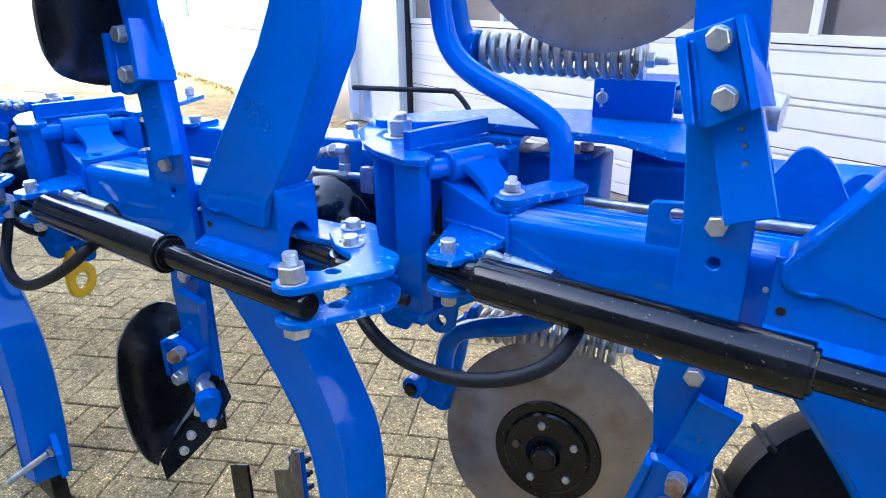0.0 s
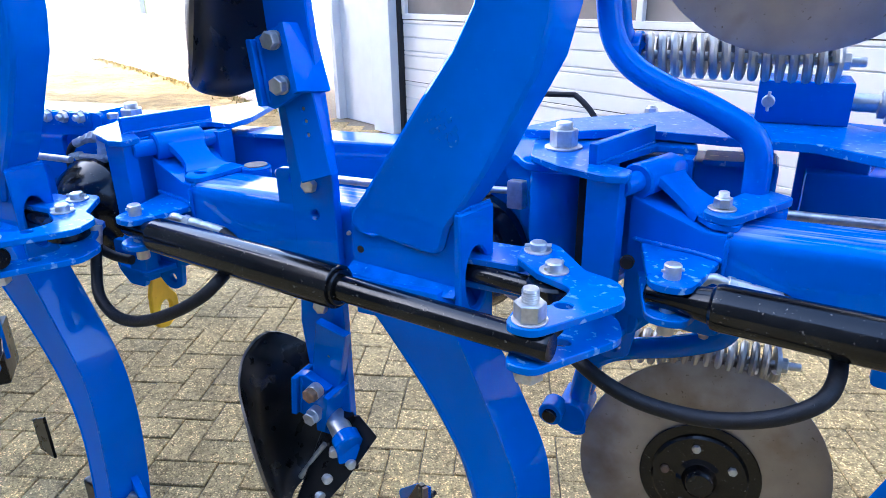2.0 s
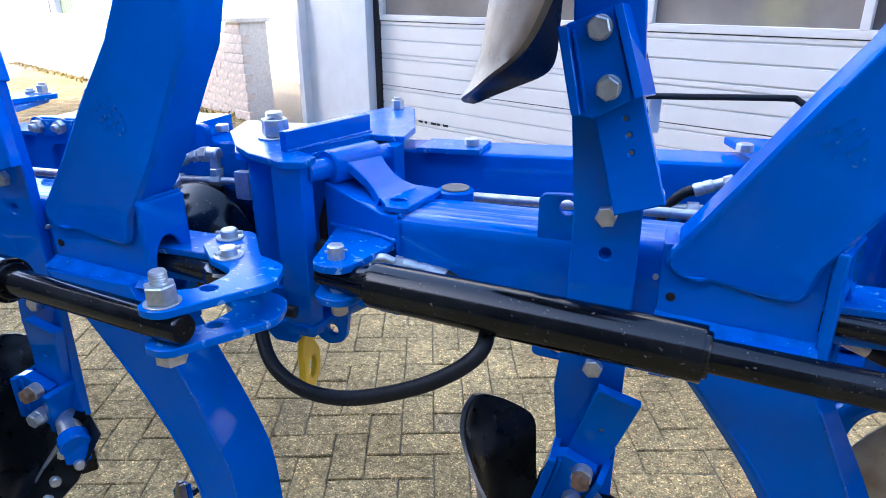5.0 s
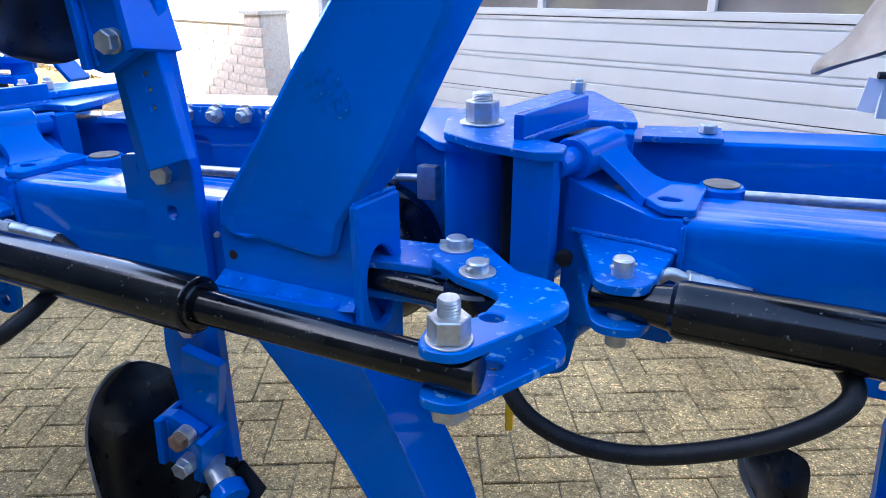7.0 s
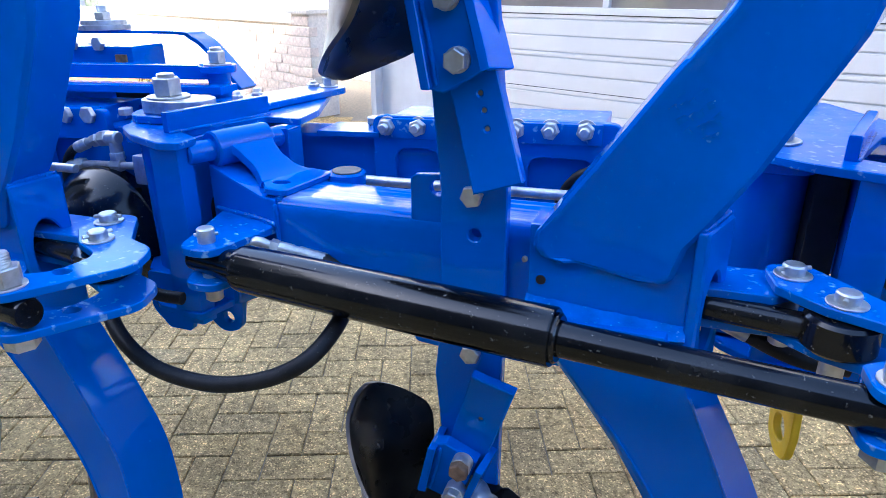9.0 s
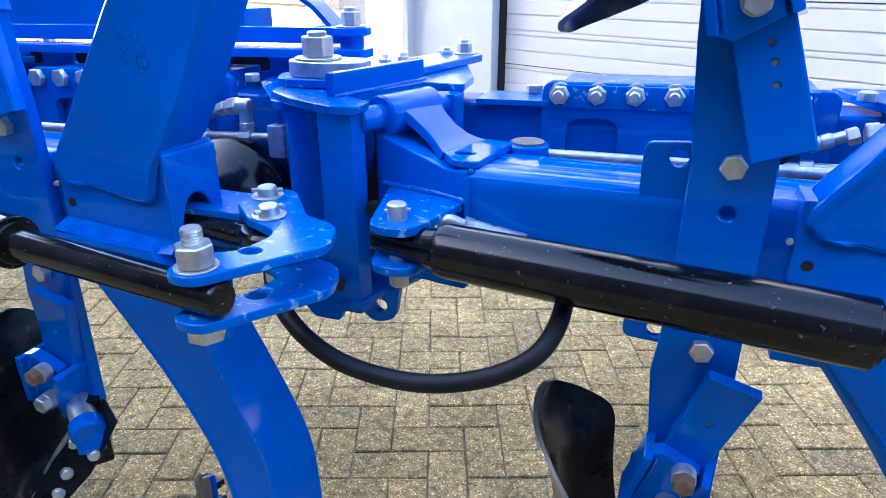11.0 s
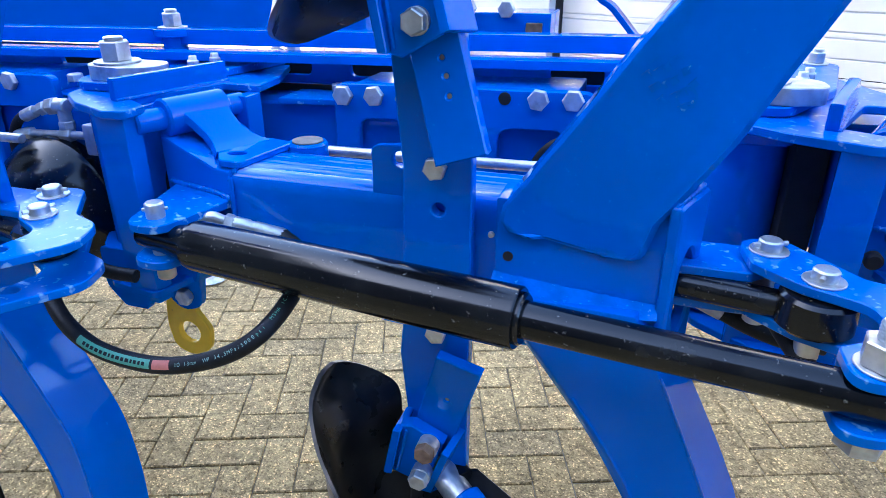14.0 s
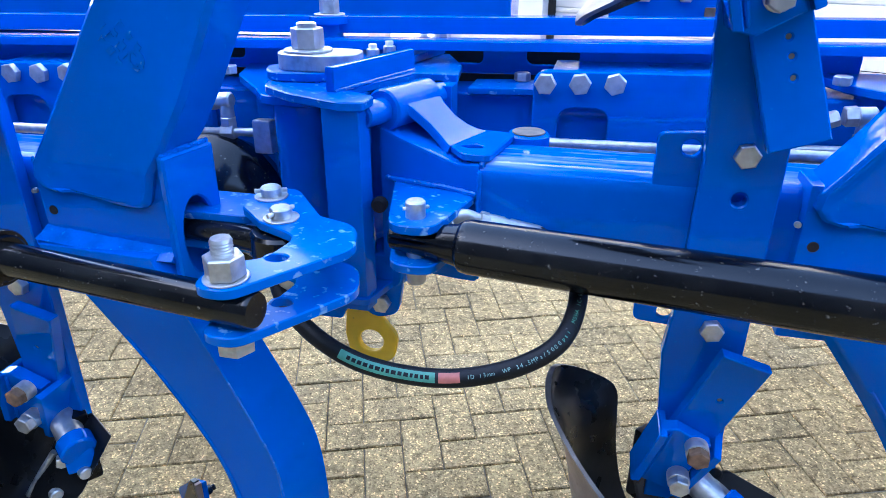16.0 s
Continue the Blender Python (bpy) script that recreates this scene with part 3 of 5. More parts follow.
    part("bolt_head", hexagon((0.357, 0.719, 0.927), (0, 0, -1), 0.036, 0.018), ZINC, arm)
    for (x, y), sp in (((0.294, 0.944), 0.4), ((0.340, 0.878), 1.2)):
        part("washer", rod((x, y, 0.994), (x, y, 0.9965), 0.022, 28, 0.0006), ZINC, arm)
        pin = part("clevis_pin", rod((x, y, 0.90), (x, y, 1.009), 0.0135, 24, 0.002), ZINC, arm)
        d = Vector((math.cos(sp), math.sin(sp), 0))
        part("split_pin", rod(Vector((x, y, 1.003)) - d * 0.021, Vector((x, y, 1.003)) + d * 0.021, 0.003, 10, 0.0005), ZINC, pin)
    # tab with a hole on the tube, and its twin underneath
    tab = [(-0.190, 1.02), (-0.190, 1.088, 0.012), (-0.10, 1.094, 0.01), (-0.10, 1.02)]
    part("tab", plate(fillet(tab), 0.911, 0.923, [ring(-0.150, 1.072, 0.011)], axis='y'), BLUE, arm)
    part("tab", mirrored(plate(fillet(tab), 0.911, 0.923, [ring(-0.150, 1.072, 0.011)], axis='y'), Z0), BLUE, arm)
    part("boss", rod((-0.357, 1.047, 0.985), (-0.357, 1.047, 1.043), 0.031, 30, 0.003), BLUE, arm)
    part("boss_cap", rod((-0.357, 1.047, 1.043), (-0.357, 1.047, 1.0455), 0.024, 28, 0.001), CAPS, arm)
    # share plates at the foot of the lower leg
    fm = Matrix.Translation((0.045, 0.995, 0)) @ Matrix.Rotation(radians(148), 4, 'Z')
    part("share_plate", turned(plate(fillet([(0.0, 0.39, 0.003), (0.02, 0.385, 0.02), (0.09, 0.27, 0.06), (0.28, 0.13), (0.28, 0.04), (0.0, 0.04)]), -0.006, 0.006, axis='y'), fm), BLADE, arm, "dark mouldboard plate with worn edge")
    part("edge_strip", turned(plate(fillet([(-0.007, 0.388), (0.0, 0.388), (0.0, 0.04), (-0.007, 0.04)]), -0.006, 0.006, axis='y', c=0.001), fm), WORN, arm)
    part("landside", turned(plate(fillet([(0.002, 0.378), (0.06, 0.345, 0.01), (0.14, 0.27, 0.02), (0.13, 0.23, 0.02), (0.07, 0.245, 0.02), (0.05, 0.05), (0.002, 0.05)]), -0.019, -0.008, axis='y'), fm), BLUE, arm)
    part("bolt", turned(hexagon((0.105, -0.019, 0.262), (0, -1, 0), 0.022, 0.014), fm), ZINC, arm)
    for z in (0.345, 0.305, 0.265):
        part("bolt", turned(join(hexagon((0.012, -0.019, z), (0, -1, 0), 0.016, 0.010), rod((0.012, -0.028, z), (0.012, -0.036, z), 0.006, 12)), fm), BLACK, arm)
    part("frog", bevelled(loft([[Vector(p) for p in ((0.06, 0.93, z), (0.25, 0.90, z), (0.26, 0.94, z), (0.06, 0.99, z))] for z in (0.04, 0.19)]), 0.008), BLADE, arm)
    part("tie_rod", rod((0.318, 0.885, 0.262), (0.262, 0.80, 0.205), 0.009, 14), ZINC, arm)
    part("shin", turned(plate(fillet([(0.0, 0.335), (0.075, 0.30), (0.075, 0.20), (0.0, 0.20)]), -0.004, 0.004, axis='y'), Matrix.Translation((-0.07, 0.95, 0)) @ Matrix.Rotation(radians(172), 4, 'Z')), BLADE, arm)
    part("foot_lug", turned(plate(fillet([(-0.03, 0.29, 0.02), (0.0, 0.315, 0.02), (0.05, 0.27, 0.03), (0.06, 0.2), (-0.04, 0.2)]), -0.008, 0.008, axis='y'), Matrix.Translation((0.31, 0.91, 0)) @ Matrix.Rotation(radians(-20), 4, 'Z')), BLUE, arm)
    part("bolt_head", hexagon((0.315, 0.90, 0.26), (0.3, -1, 0), 0.024, 0.014), ZINC, arm)
    return arm


arm = plough_arm()
put_copies(arm, range(UNITS))


# ---- steering cylinder between bracket and link plate ----
def ram():
    r = thing("hydraulic_cylinder", (-0.466, 0.823, 0.924), "glossy black hydraulic cylinder with dusty paint and chromed pins", "hydraulic cylinder", "cylinders along the plough arms")
    a, b = Vector((-0.466, 0.823, 0.960)), Vector((0.357, 0.719, 0.9625))
    d = (b - a)
    s = lambda x: a + d * ((x + 0.466) / 0.823)
    part("eye", lathe(s(-0.500), s(-0.40), [(0, 0.012), (0.04, 0.017), (0.3, 0.0195), (0.6, 0.0215), (0.85, 0.0255), (1, 0.028)], 28), BLACK, r)
    part("barrel", lathe(s(-0.41), s(0.040), [(0, 0.026), (0.012, 0.032), (0.03, 0.0335), (0.995, 0.0345), (1, 0.033)], 40), BLACK, r)
    part("gland", lathe(s(0.039), s(0.046), [(0, 0.0285), (0.7, 0.0285), (1, 0.0265)], 36), BLACK, r)
    part("piston_rod", lathe(s(0.03), s(0.388), [(0, 0.0205), (0.985, 0.0205), (1, 0.018)], 32), BLACK, r)
    pin = part("pin", rod((-0.466, 0.823, 0.90), (-0.466, 0.823, 1.011), 0.0125, 24, 0.002), ZINC, r)
    part("split_pin", rod((-0.480, 0.815, 1.001), (-0.451, 0.831, 1.001), 0.0025, 10, 0.0005), ZINC, pin)
    part("hose_fitting", tube([(-0.432, 0.862, 0.970), (-0.415, 0.868, 0.979), (-0.398, 0.871, 0.974), (-0.380, 0.877, 0.968)], 0.0080, 12, 4), ZINC, r)
    crimp = part("hose_crimp", lathe((-0.386, 0.875, 0.970), (-0.320, 0.897, 0.950), [(0, 0.009), (0.05, 0.0112), (0.3, 0.0112), (0.33, 0.0098), (0.4, 0.0098), (0.43, 0.0112), (0.95, 0.0112), (1, 0.0105)], 12), ZINC, r)
    part("crimp_nut", hexagon((-0.396, 0.8715, 0.973), (0.066, 0.022, -0.02), 0.021, 0.013), ZINC, crimp)
    part("union_nut", hexagon((-0.440, 0.860, 0.968), (1, 0.2, 0.4), 0.022, 0.014), ZINC, r)
    return r


ramob = ram()
put_copies(ramob, range(UNITS))

# inner rod that leaves the slot
inner = thing("inner_ram", (0.2, 0.93, 0.94), "short black piston rod leaving the slotted collar", "hydraulic cylinder", "inner rams")
part("piston_rod", rod((0.05, 0.940, 0.953), (0.318, 0.890, 0.953), 0.0165, 24, 0.002), BLACK, inner)
part("rod_end", rod((0.340, 0.878, 0.9395), (0.340, 0.878, 0.980), 0.040, 32, 0.004), BLACK, inner)
part("hose_crimp", rod((0.200, 0.975, 0.916), (0.262, 0.968, 0.892), 0.011, 16, 0.001), ZINC, inner)
part("inner_hose", tube([(0.26, 0.968, 0.893), (0.30, 0.965, 0.877), (0.34, 0.966, 0.866), (0.385, 0.972, 0.862)], 0.0105, 12, 5), RUBBER, inner)
put_copies(inner, range(UNITS))


# ---- hinge bracket on its upright pivot ----
def hinge():
    h = thing("hinge_bracket", (-0.65, 1.05, 0.80), "blue painted steel hinge bracket with top plate and pivot nut", "hinge bracket", "hinges along the plough frame")
    top = fillet([(-0.757, 1.075, 0.03), (-0.728, 0.968, 0.03), (-0.668, 0.922, 0.03), (-0.585, 0.886, 0.015), (-0.552, 0.892, 0.01), (-0.552, 0.935, 0.01), (-0.606, 0.965, 0.01), (-0.545, 1.115, 0.01), (-0.476, 1.112, 0.006), (-0.488, 1.20, 0.01), (-0.572, 1.408, 0.02), (-0.628, 1.408, 0.02), (-0.690, 1.20, 0.05)], 6)
    part("top_plate", plate(top, 1.097, 1.109), BLUE_DUST, h)
    part("bottom_plate", plate(fillet([(-0.757, 1.075, 0.03), (-0.735, 0.965, 0.03), (-0.655, 0.905, 0.03), (-0.56, 0.890, 0.015), (-0.515, 1.06, 0.01), (-0.60, 1.14, 0.02)], 6), 0.811, 0.823), BLUE, h)
    c, s = Vector((-0.619, 0.946, 0)), Vector((-0.560, 1.140, 0))
    d = (s - c).normalized()
    n = Vector((d.y, -d.x, 0))
    bar = [c - n * 0.007, s - n * 0.007, s + n * 0.009, c + n * 0.009]
    part("stop_bar", bevelled(loft([[p + Vector((0, 0, 1.107)) for p in bar], [p + Vector((0, 0, 1.142)) for p in bar]]), 0.004), BLUE, h)
    part("weld_bead", bead([c + n * 0.010 + Vector((0, 0, 1.110)), c.lerp(s, 0.35) + n * 0.010 + Vector((0, 0, 1.110)), c.lerp(s, 0.7) + n * 0.010 + Vector((0, 0, 1.110)), s + n * 0.010 + Vector((0, 0, 1.110))], 0.0032, 7), WELD, h)
    part("front_plate", bevelled(loft([[Vector(p) for p in ((-0.614, 0.898, z), (-0.562, 0.898, z), (-0.556, 0.926, z), (-0.608, 0.926, z))] for z in (0.80, 1.099)]), 0.003), BLUE, h)
    part("side_plate", plate(fillet([(0.928, 0.815), (0.928, 1.098), (1.02, 1.098), (1.02, 1.02, 0.02), (0.99, 0.98, 0.03), (0.99, 0.92, 0.03), (1.02, 0.88, 0.02), (1.02, 0.815)]), -0.600, -0.588, axis='x'), BLUE, h)
    part("web_plate", plate(fillet([(1.075, 0.84), (1.118, 0.84), (1.118, 1.098), (1.075, 1.098)]), -0.500, -0.478, axis='x'), BLUE, h)
    part("washer", rod((-0.692, 1.040, 1.109), (-0.692, 1.040, 1.1125), 0.033, 32, 0.0008), ZINC, h)
    stud(h, (-0.692, 1.040, 1.1125), (0, 0, 1), 0.042, 0.030, 0.015, 0.013, 0, "pivot_nut")
    stud(h, (-0.600, 1.378, 1.109), (0, 0, 1), 0.024, 0.020, 0.008, 0.006, 0)
    # lower lugs
    low = fillet([(-0.690, 0.872, 0.01), (-0.692, 0.80, 0.03), (-0.66, 0.765, 0.015), (-0.615, 0.765, 0.01), (-0.60, 0.80), (-0.60, 0.872)])
    part("lower_lug", plate(low, 0.925, 0.939, axis='y'), BLUE, h)
    eye = fillet([(-0.615, 0.86), (-0.612, 0.79, 0.02), (-0.575, 0.752, 0.03), (-0.535, 0.765, 0.025), (-0.525, 0.83, 0.02), (-0.50, 0.87)])
    part("eye_lug", plate(eye, 0.958, 0.972, [ring(-0.560, 0.785, 0.011)], axis='y'), BLUE, h)
    # near-black block stands in for the shaded gap inside the hinge
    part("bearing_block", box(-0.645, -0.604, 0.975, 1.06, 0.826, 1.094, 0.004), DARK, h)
    part("plug", lathe((-0.545, 0.925, 0.962), (-0.545, 0.913, 0.962), [(0, 0.011), (0.8, 0.011), (1, 0.008)], 20), DARK, h)
    return h


hingeob = hinge()
put_copies(hingeob, range(UNITS))


# ---- skimmer: stem, two clamps, two plates, two mouldboards ----
# the sheet at rising distance from the middle height: near edge, far edge, depth of the hollow
SHEET = [(0.245, -0.289, 0.924, -0.286, 0.944, 0.0), (0.250, -0.2895, 0.900, -0.275, 0.960, 0.006), (0.262, -0.280, 0.858, -0.245, 0.975, 0.022), (0.280, -0.252, 0.813, -0.205, 0.980, 0.042),
         (0.300, -0.225, 0.785, -0.190, 0.980, 0.055), (0.335, -0.180, 0.751, -0.186, 0.978, 0.067), (0.390, -0.150, 0.735, -0.182, 0.972, 0.072), (0.450, -0.138, 0.738, -0.170, 0.960, 0.062),
         (0.490, -0.128, 0.748, -0.150, 0.940, 0.048), (0.505, -0.112, 0.757, -0.130, 0.900, 0.030)]


def sheet_mesh(up, thick=0.008, nu=16):
    rows = []
    for h, lx, ly, rx, ry, deep in fine_rows(SHEET, 5):
        d = Vector((rx - lx, ry - ly, 0))
        back = Vector((-d.y, d.x, 0)).normalized()
        z = Z0 + h if up else Z0 - h
        rows.append([(Vector((lx, ly, z)) + d * t + back * (deep * (1 - (2 * t - 1) ** 2)), back) for t in [i / nu for i in range(nu + 1)]])
    bm = bmesh.new()
    front = [[bm.verts.new(p) for p, n in r] for r in rows]
    rear = [[bm.verts.new(p + n * thick) for p, n in r] for r in rows]
    nr = len(rows)
    for a in range(nr - 1):
        for b in range(nu):
            bm.faces.new((front[a][b], front[a][b + 1], front[a + 1][b + 1], front[a + 1][b]))
            bm.faces.new((rear[a][b], rear[a][b + 1], rear[a + 1][b + 1], rear[a + 1][b])).material_index = 1
    rim = [(a, 0) for a in range(nr)] + [(nr - 1, b) for b in range(1, nu + 1)] + [(a, nu) for a in range(nr - 2, -1, -1)] + [(0, b) for b in range(nu - 1, 0, -1)]
    for (a, b), (c, d) in zip(rim, rim[1:] + rim[:1]):
        bm.faces.new((front[a][b], front[c][d], rear[c][d], rear[a][b])).material_index = 2
    return bm


def skimmer(boards):
    s = thing("skimmer", (-0.095, 0.89, 0.69), "blue skimmer stem with bolted clamps and black curved mouldboards" if boards else "blue skimmer stem with bolted clamps and no mouldboards fitted", "skimmer", "skimmers along the plough")
    stem = fillet([(-0.141, 0.875), (-0.149, 0.80, 0.02), (-0.140, 0.70), (-0.140, 0.55), (-0.052, 0.55), (-0.050, 0.80), (-0.049, 1.08), (-0.076, 1.40), (-0.158, 1.40), (-0.149, 1.204), (-0.138, 1.075)])
    part("stem", plate(stem, 0.887, 0.907, [ring(-0.092, 1.020, 0.0088), ring(-0.092, 0.905, 0.0088)], axis='y', c=0.002), BLUE, s)
    for z in (1.075, 0.845):
        part("bolt_head", hexagon((-0.094, 0.887, z), (0, -1, 0), 0.0255, 0.013, 0.2), ZINC, s)
    for up in (True, False):
        def half(bm):
            return bm if up else mirrored(bm, Z0)

        def hz(z):
            return z if up else 2 * Z0 - z
        def lean(bm):
            for v in bm.verts:
                v.co.y += 0.18 * (v.co.z - 1.10)
            return half(bm)
        tilt = fillet([(-0.082, 1.088), (-0.022, 1.107), (-0.084, 1.30), (-0.146, 1.30)])
        holes = [ring(-0.070, 1.166, 0.0031), ring(-0.075, 1.187, 0.0031), ring(-0.081, 1.206, 0.0031)] if up else [ring(-0.072, 1.165, 0.0031)]
        bar_plate = part("adjusting_plate", lean(plate(tilt, 0.848, 0.868, holes, axis='y', c=0.002)), BLUE, s)
        for q in holes:
            c = sum(q, Vector((0, 0))) / len(q)
            part("hole_rust", lean(rod((c.x, 0.851, c.y), (c.x, 0.860, c.y), 0.0038, 12, 0.0004)), CAPS, bar_plate)
        part("spacer", lean(plate(fillet([(-0.112, 1.205), (-0.070, 1.215), (-0.098, 1.33), (-0.140, 1.33)]), 0.866, 0.884, axis='y')), BLUE, s)
        web = fillet([(-0.139, 1.212, 0.004), (-0.118, 1.207, 0.004), (-0.073, 1.232), (-0.107, 1.334), (-0.160, 1.314, 0.004)])
        part("clamp", lean(plate(web, 0.824, 0.846, axis='y', c=0.002)), BLUE, s)
        part("clamp_side", lean(plate(fillet([(-0.142, 1.212, 0.003), (-0.130, 1.212, 0.003), (-0.155, 1.312, 0.003), (-0.168, 1.312, 0.003)]), 0.812, 0.868, axis='y')), BLUE, s)
        part("weld_bead", lean(bead([(-0.126, 0.822, 1.216), (-0.134, 0.822, 1.25), (-0.142, 0.822, 1.28), (-0.150, 0.822, 1.308)], 0.003, 4)), BLUE, s)
        low = [Vector((-0.071, 0.808, 1.234)), Vector((-0.061, 0.808, 1.239)), Vector((-0.049, 0.880, 1.231)), Vector((-0.060, 0.880, 1.228))]
        high = [Vector((-0.106, 0.815, 1.336)), Vector((-0.096, 0.815, 1.339)), Vector((-0.083, 0.878, 1.332)), Vector((-0.094, 0.878, 1.330))]
        part("clamp_flange", lean(bevelled(loft([low, high]), 0.002)), BLUE, s)
        for k, (bx, bz) in enumerate(((-0.102, 1.245), (-0.119, 1.311)) if up else ((-0.092, 1.231), (-0.106, 1.293))):
            p0 = Vector((bx, (0.820 if up else 0.806) + 0.18 * (bz - 1.10), hz(bz)))
            head = part("bolt_head", hexagon(p0, (0, -1, 0), 0.0250, 0.015, 0.5 + 0.3 * k), ZINC if up or k else RUST, s)
            part("washer", rod(p0 + Vector((0, 0.016, 0)), p0 - Vector((0, 0.002, 0)), 0.0150, 24, 0.0005), ZINC, head)
        if not boards:
            continue
        board = part("mouldboard", sheet_mesh(up), BLADE, s, "curved black mouldboard, worn steel behind", smooth=60)
        board.data.materials.append(WORN)
        board.data.materials.append(RIM)
        if up:
            continue
        # share, bolted below the mouldboard
        sh = [Vector((-0.15, 0.93, Z0 + 0.42)), Vector((-0.03, 0.885, Z0 + 0.34)), Vector((0.030, 0.85, Z0 + 0.345)), Vector((-0.032, 0.83, Z0 + 0.45)), Vector((-0.057, 0.80, Z0 + 0.485)), Vector((-0.116, 0.77, Z0 + 0.555)), Vector((-0.108, 0.76, Z0 + 0.49))]
        dn = Vector((-0.005, 0.006, 0.002))
        share = part("share", half(bevelled(loft([sh, [p + dn for p in sh]]), 0.001)), BLADE, s)
        for p in ((-0.070, 0.815, 0.445), (-0.078, 0.798, 0.475), (-0.030, 0.84, 0.415)):
            q = Vector((p[0], p[1], hz(Z0 + p[2])))
            part("bolt_head", rod(q, q + Vector((0.012, -0.007, 0)), 0.010, 14, 0.002), ZINC, share)
        part("strut", half(tube([(-0.10, 0.86, 1.37), (-0.125, 0.845, 1.41), (-0.150, 0.835, 1.45)], 0.0055, 10, 4)), ZINC, s)
        part("frog", half(bevelled(loft([[Vector(p) for p in ((-0.16, 0.95, z), (-0.06, 0.86, z), (-0.04, 0.885, z), (-0.14, 0.97, z))] for z in (1.30, 1.43)]), 0.005)), BLADE, s)
        part("sleeve", half(rod((-0.098, 0.887, 1.305), (-0.043, 0.850, 1.328), 0.021, 26, 0.003)), ZINC, s)
        part("eye", half(join(rod((-0.045, 0.852, 1.327), (-0.023, 0.837, 1.335), 0.027, 28, 0.003), turned(box(-0.022, 0.022, -0.010, 0.010, 0.0, 0.042, 0.006), Matrix.Translation((-0.033, 0.844, 1.332)) @ Matrix.Rotation(radians(45), 4, 'Z')))), BLUE, s)
        part("nut", hexagon((-0.066, 0.846, hz(1.362)), (0.6, -0.8, 0), 0.022, 0.016, 0.3), ZINC, s)
    return s


skimmer(False)
skim = skimmer(True)
skim.location += at(1)
for n in (1, 2, 3):
    copy_thing(skim, Matrix.Translation(skim.location + at(n)))


# ---- hoses ----
HOSE = [(-0.324, 0.896, 0.951), (-0.285, 0.884, 0.936), (-0.258, 0.82, 0.922), (-0.268, 0.755, 0.895), (-0.310, 0.73, 0.868), (-0.375, 0.718, 0.848), (-0.44, 0.716, 0.842), (-0.51, 0.722, 0.848), (-0.575, 0.742, 0.868), (-0.625, 0.775, 0.893), (-0.655, 0.82, 0.915), (-0.668, 0.86, 0.93)]


def hose_path(dx, drop):
    k = len(HOSE) - 1
    return [Vector(p) + Vector((dx, 0, -drop)) * min(1.0, 1.6 * math.sin(math.pi * i / k)) for i, p in enumerate(HOSE)]


HANG = ((0.01, 0.0), (0.026, 0.018), (0.004, 0.009), (-0.007, 0.008), (0.0, 0.012))
for n, (dx, drop) in enumerate(HANG):
    hose = thing("hydraulic_hose", Vector((-0.44, 0.716, 0.832)) + at(n), "black rubber hydraulic hose hanging in a loop", "hose", "hoses under the plough arms")
    line, tip, end = hose_path(dx, drop), (-0.664, 0.852, 0.927), (-0.676, 0.885, 0.938)
    if n == 1:
        # the longest loop, hanging straight down from its upright ferrule
        line = HOSE[:2] + [(-0.241, 0.825, 0.926), (-0.228, 0.775, 0.914), (-0.251, 0.755, 0.889), (-0.302, 0.745, 0.857), (-0.373, 0.745, 0.824), (-0.436, 0.75, 0.803), (-0.498, 0.76, 0.796), (-0.549, 0.775, 0.805), (-0.580, 0.79, 0.825), (-0.606, 0.815, 0.857), (-0.620, 0.833, 0.889), (-0.622, 0.837, 0.905)]
        tip, end = (-0.622, 0.836, 0.900), (-0.623, 0.846, 0.938)
    part("hose", at_unit(n, tube(line, 0.0112, 16, 8)), RUBBER, hose)
    part("ferrule", at_unit(n, rod(tip, end, 0.0128, 16, 0.001)), ZINC, hose)


# ---- main frame along the units ----
def along(x0, x1, y0, y1, z0, z1, bev=0.004, seg=2):
    """A box that follows the frame's line: x, y as for unit A at x = -0.35."""
    bm = box(x0, x1, y0, y1, z0, z1, bev, seg)
    for v in bm.verts:
        v.co.y += (v.co.x + 0.35) * ALONG.y / ALONG.x
        v.co.z += (v.co.x + 0.35) * ALONG.z / ALONG.x
    return bm


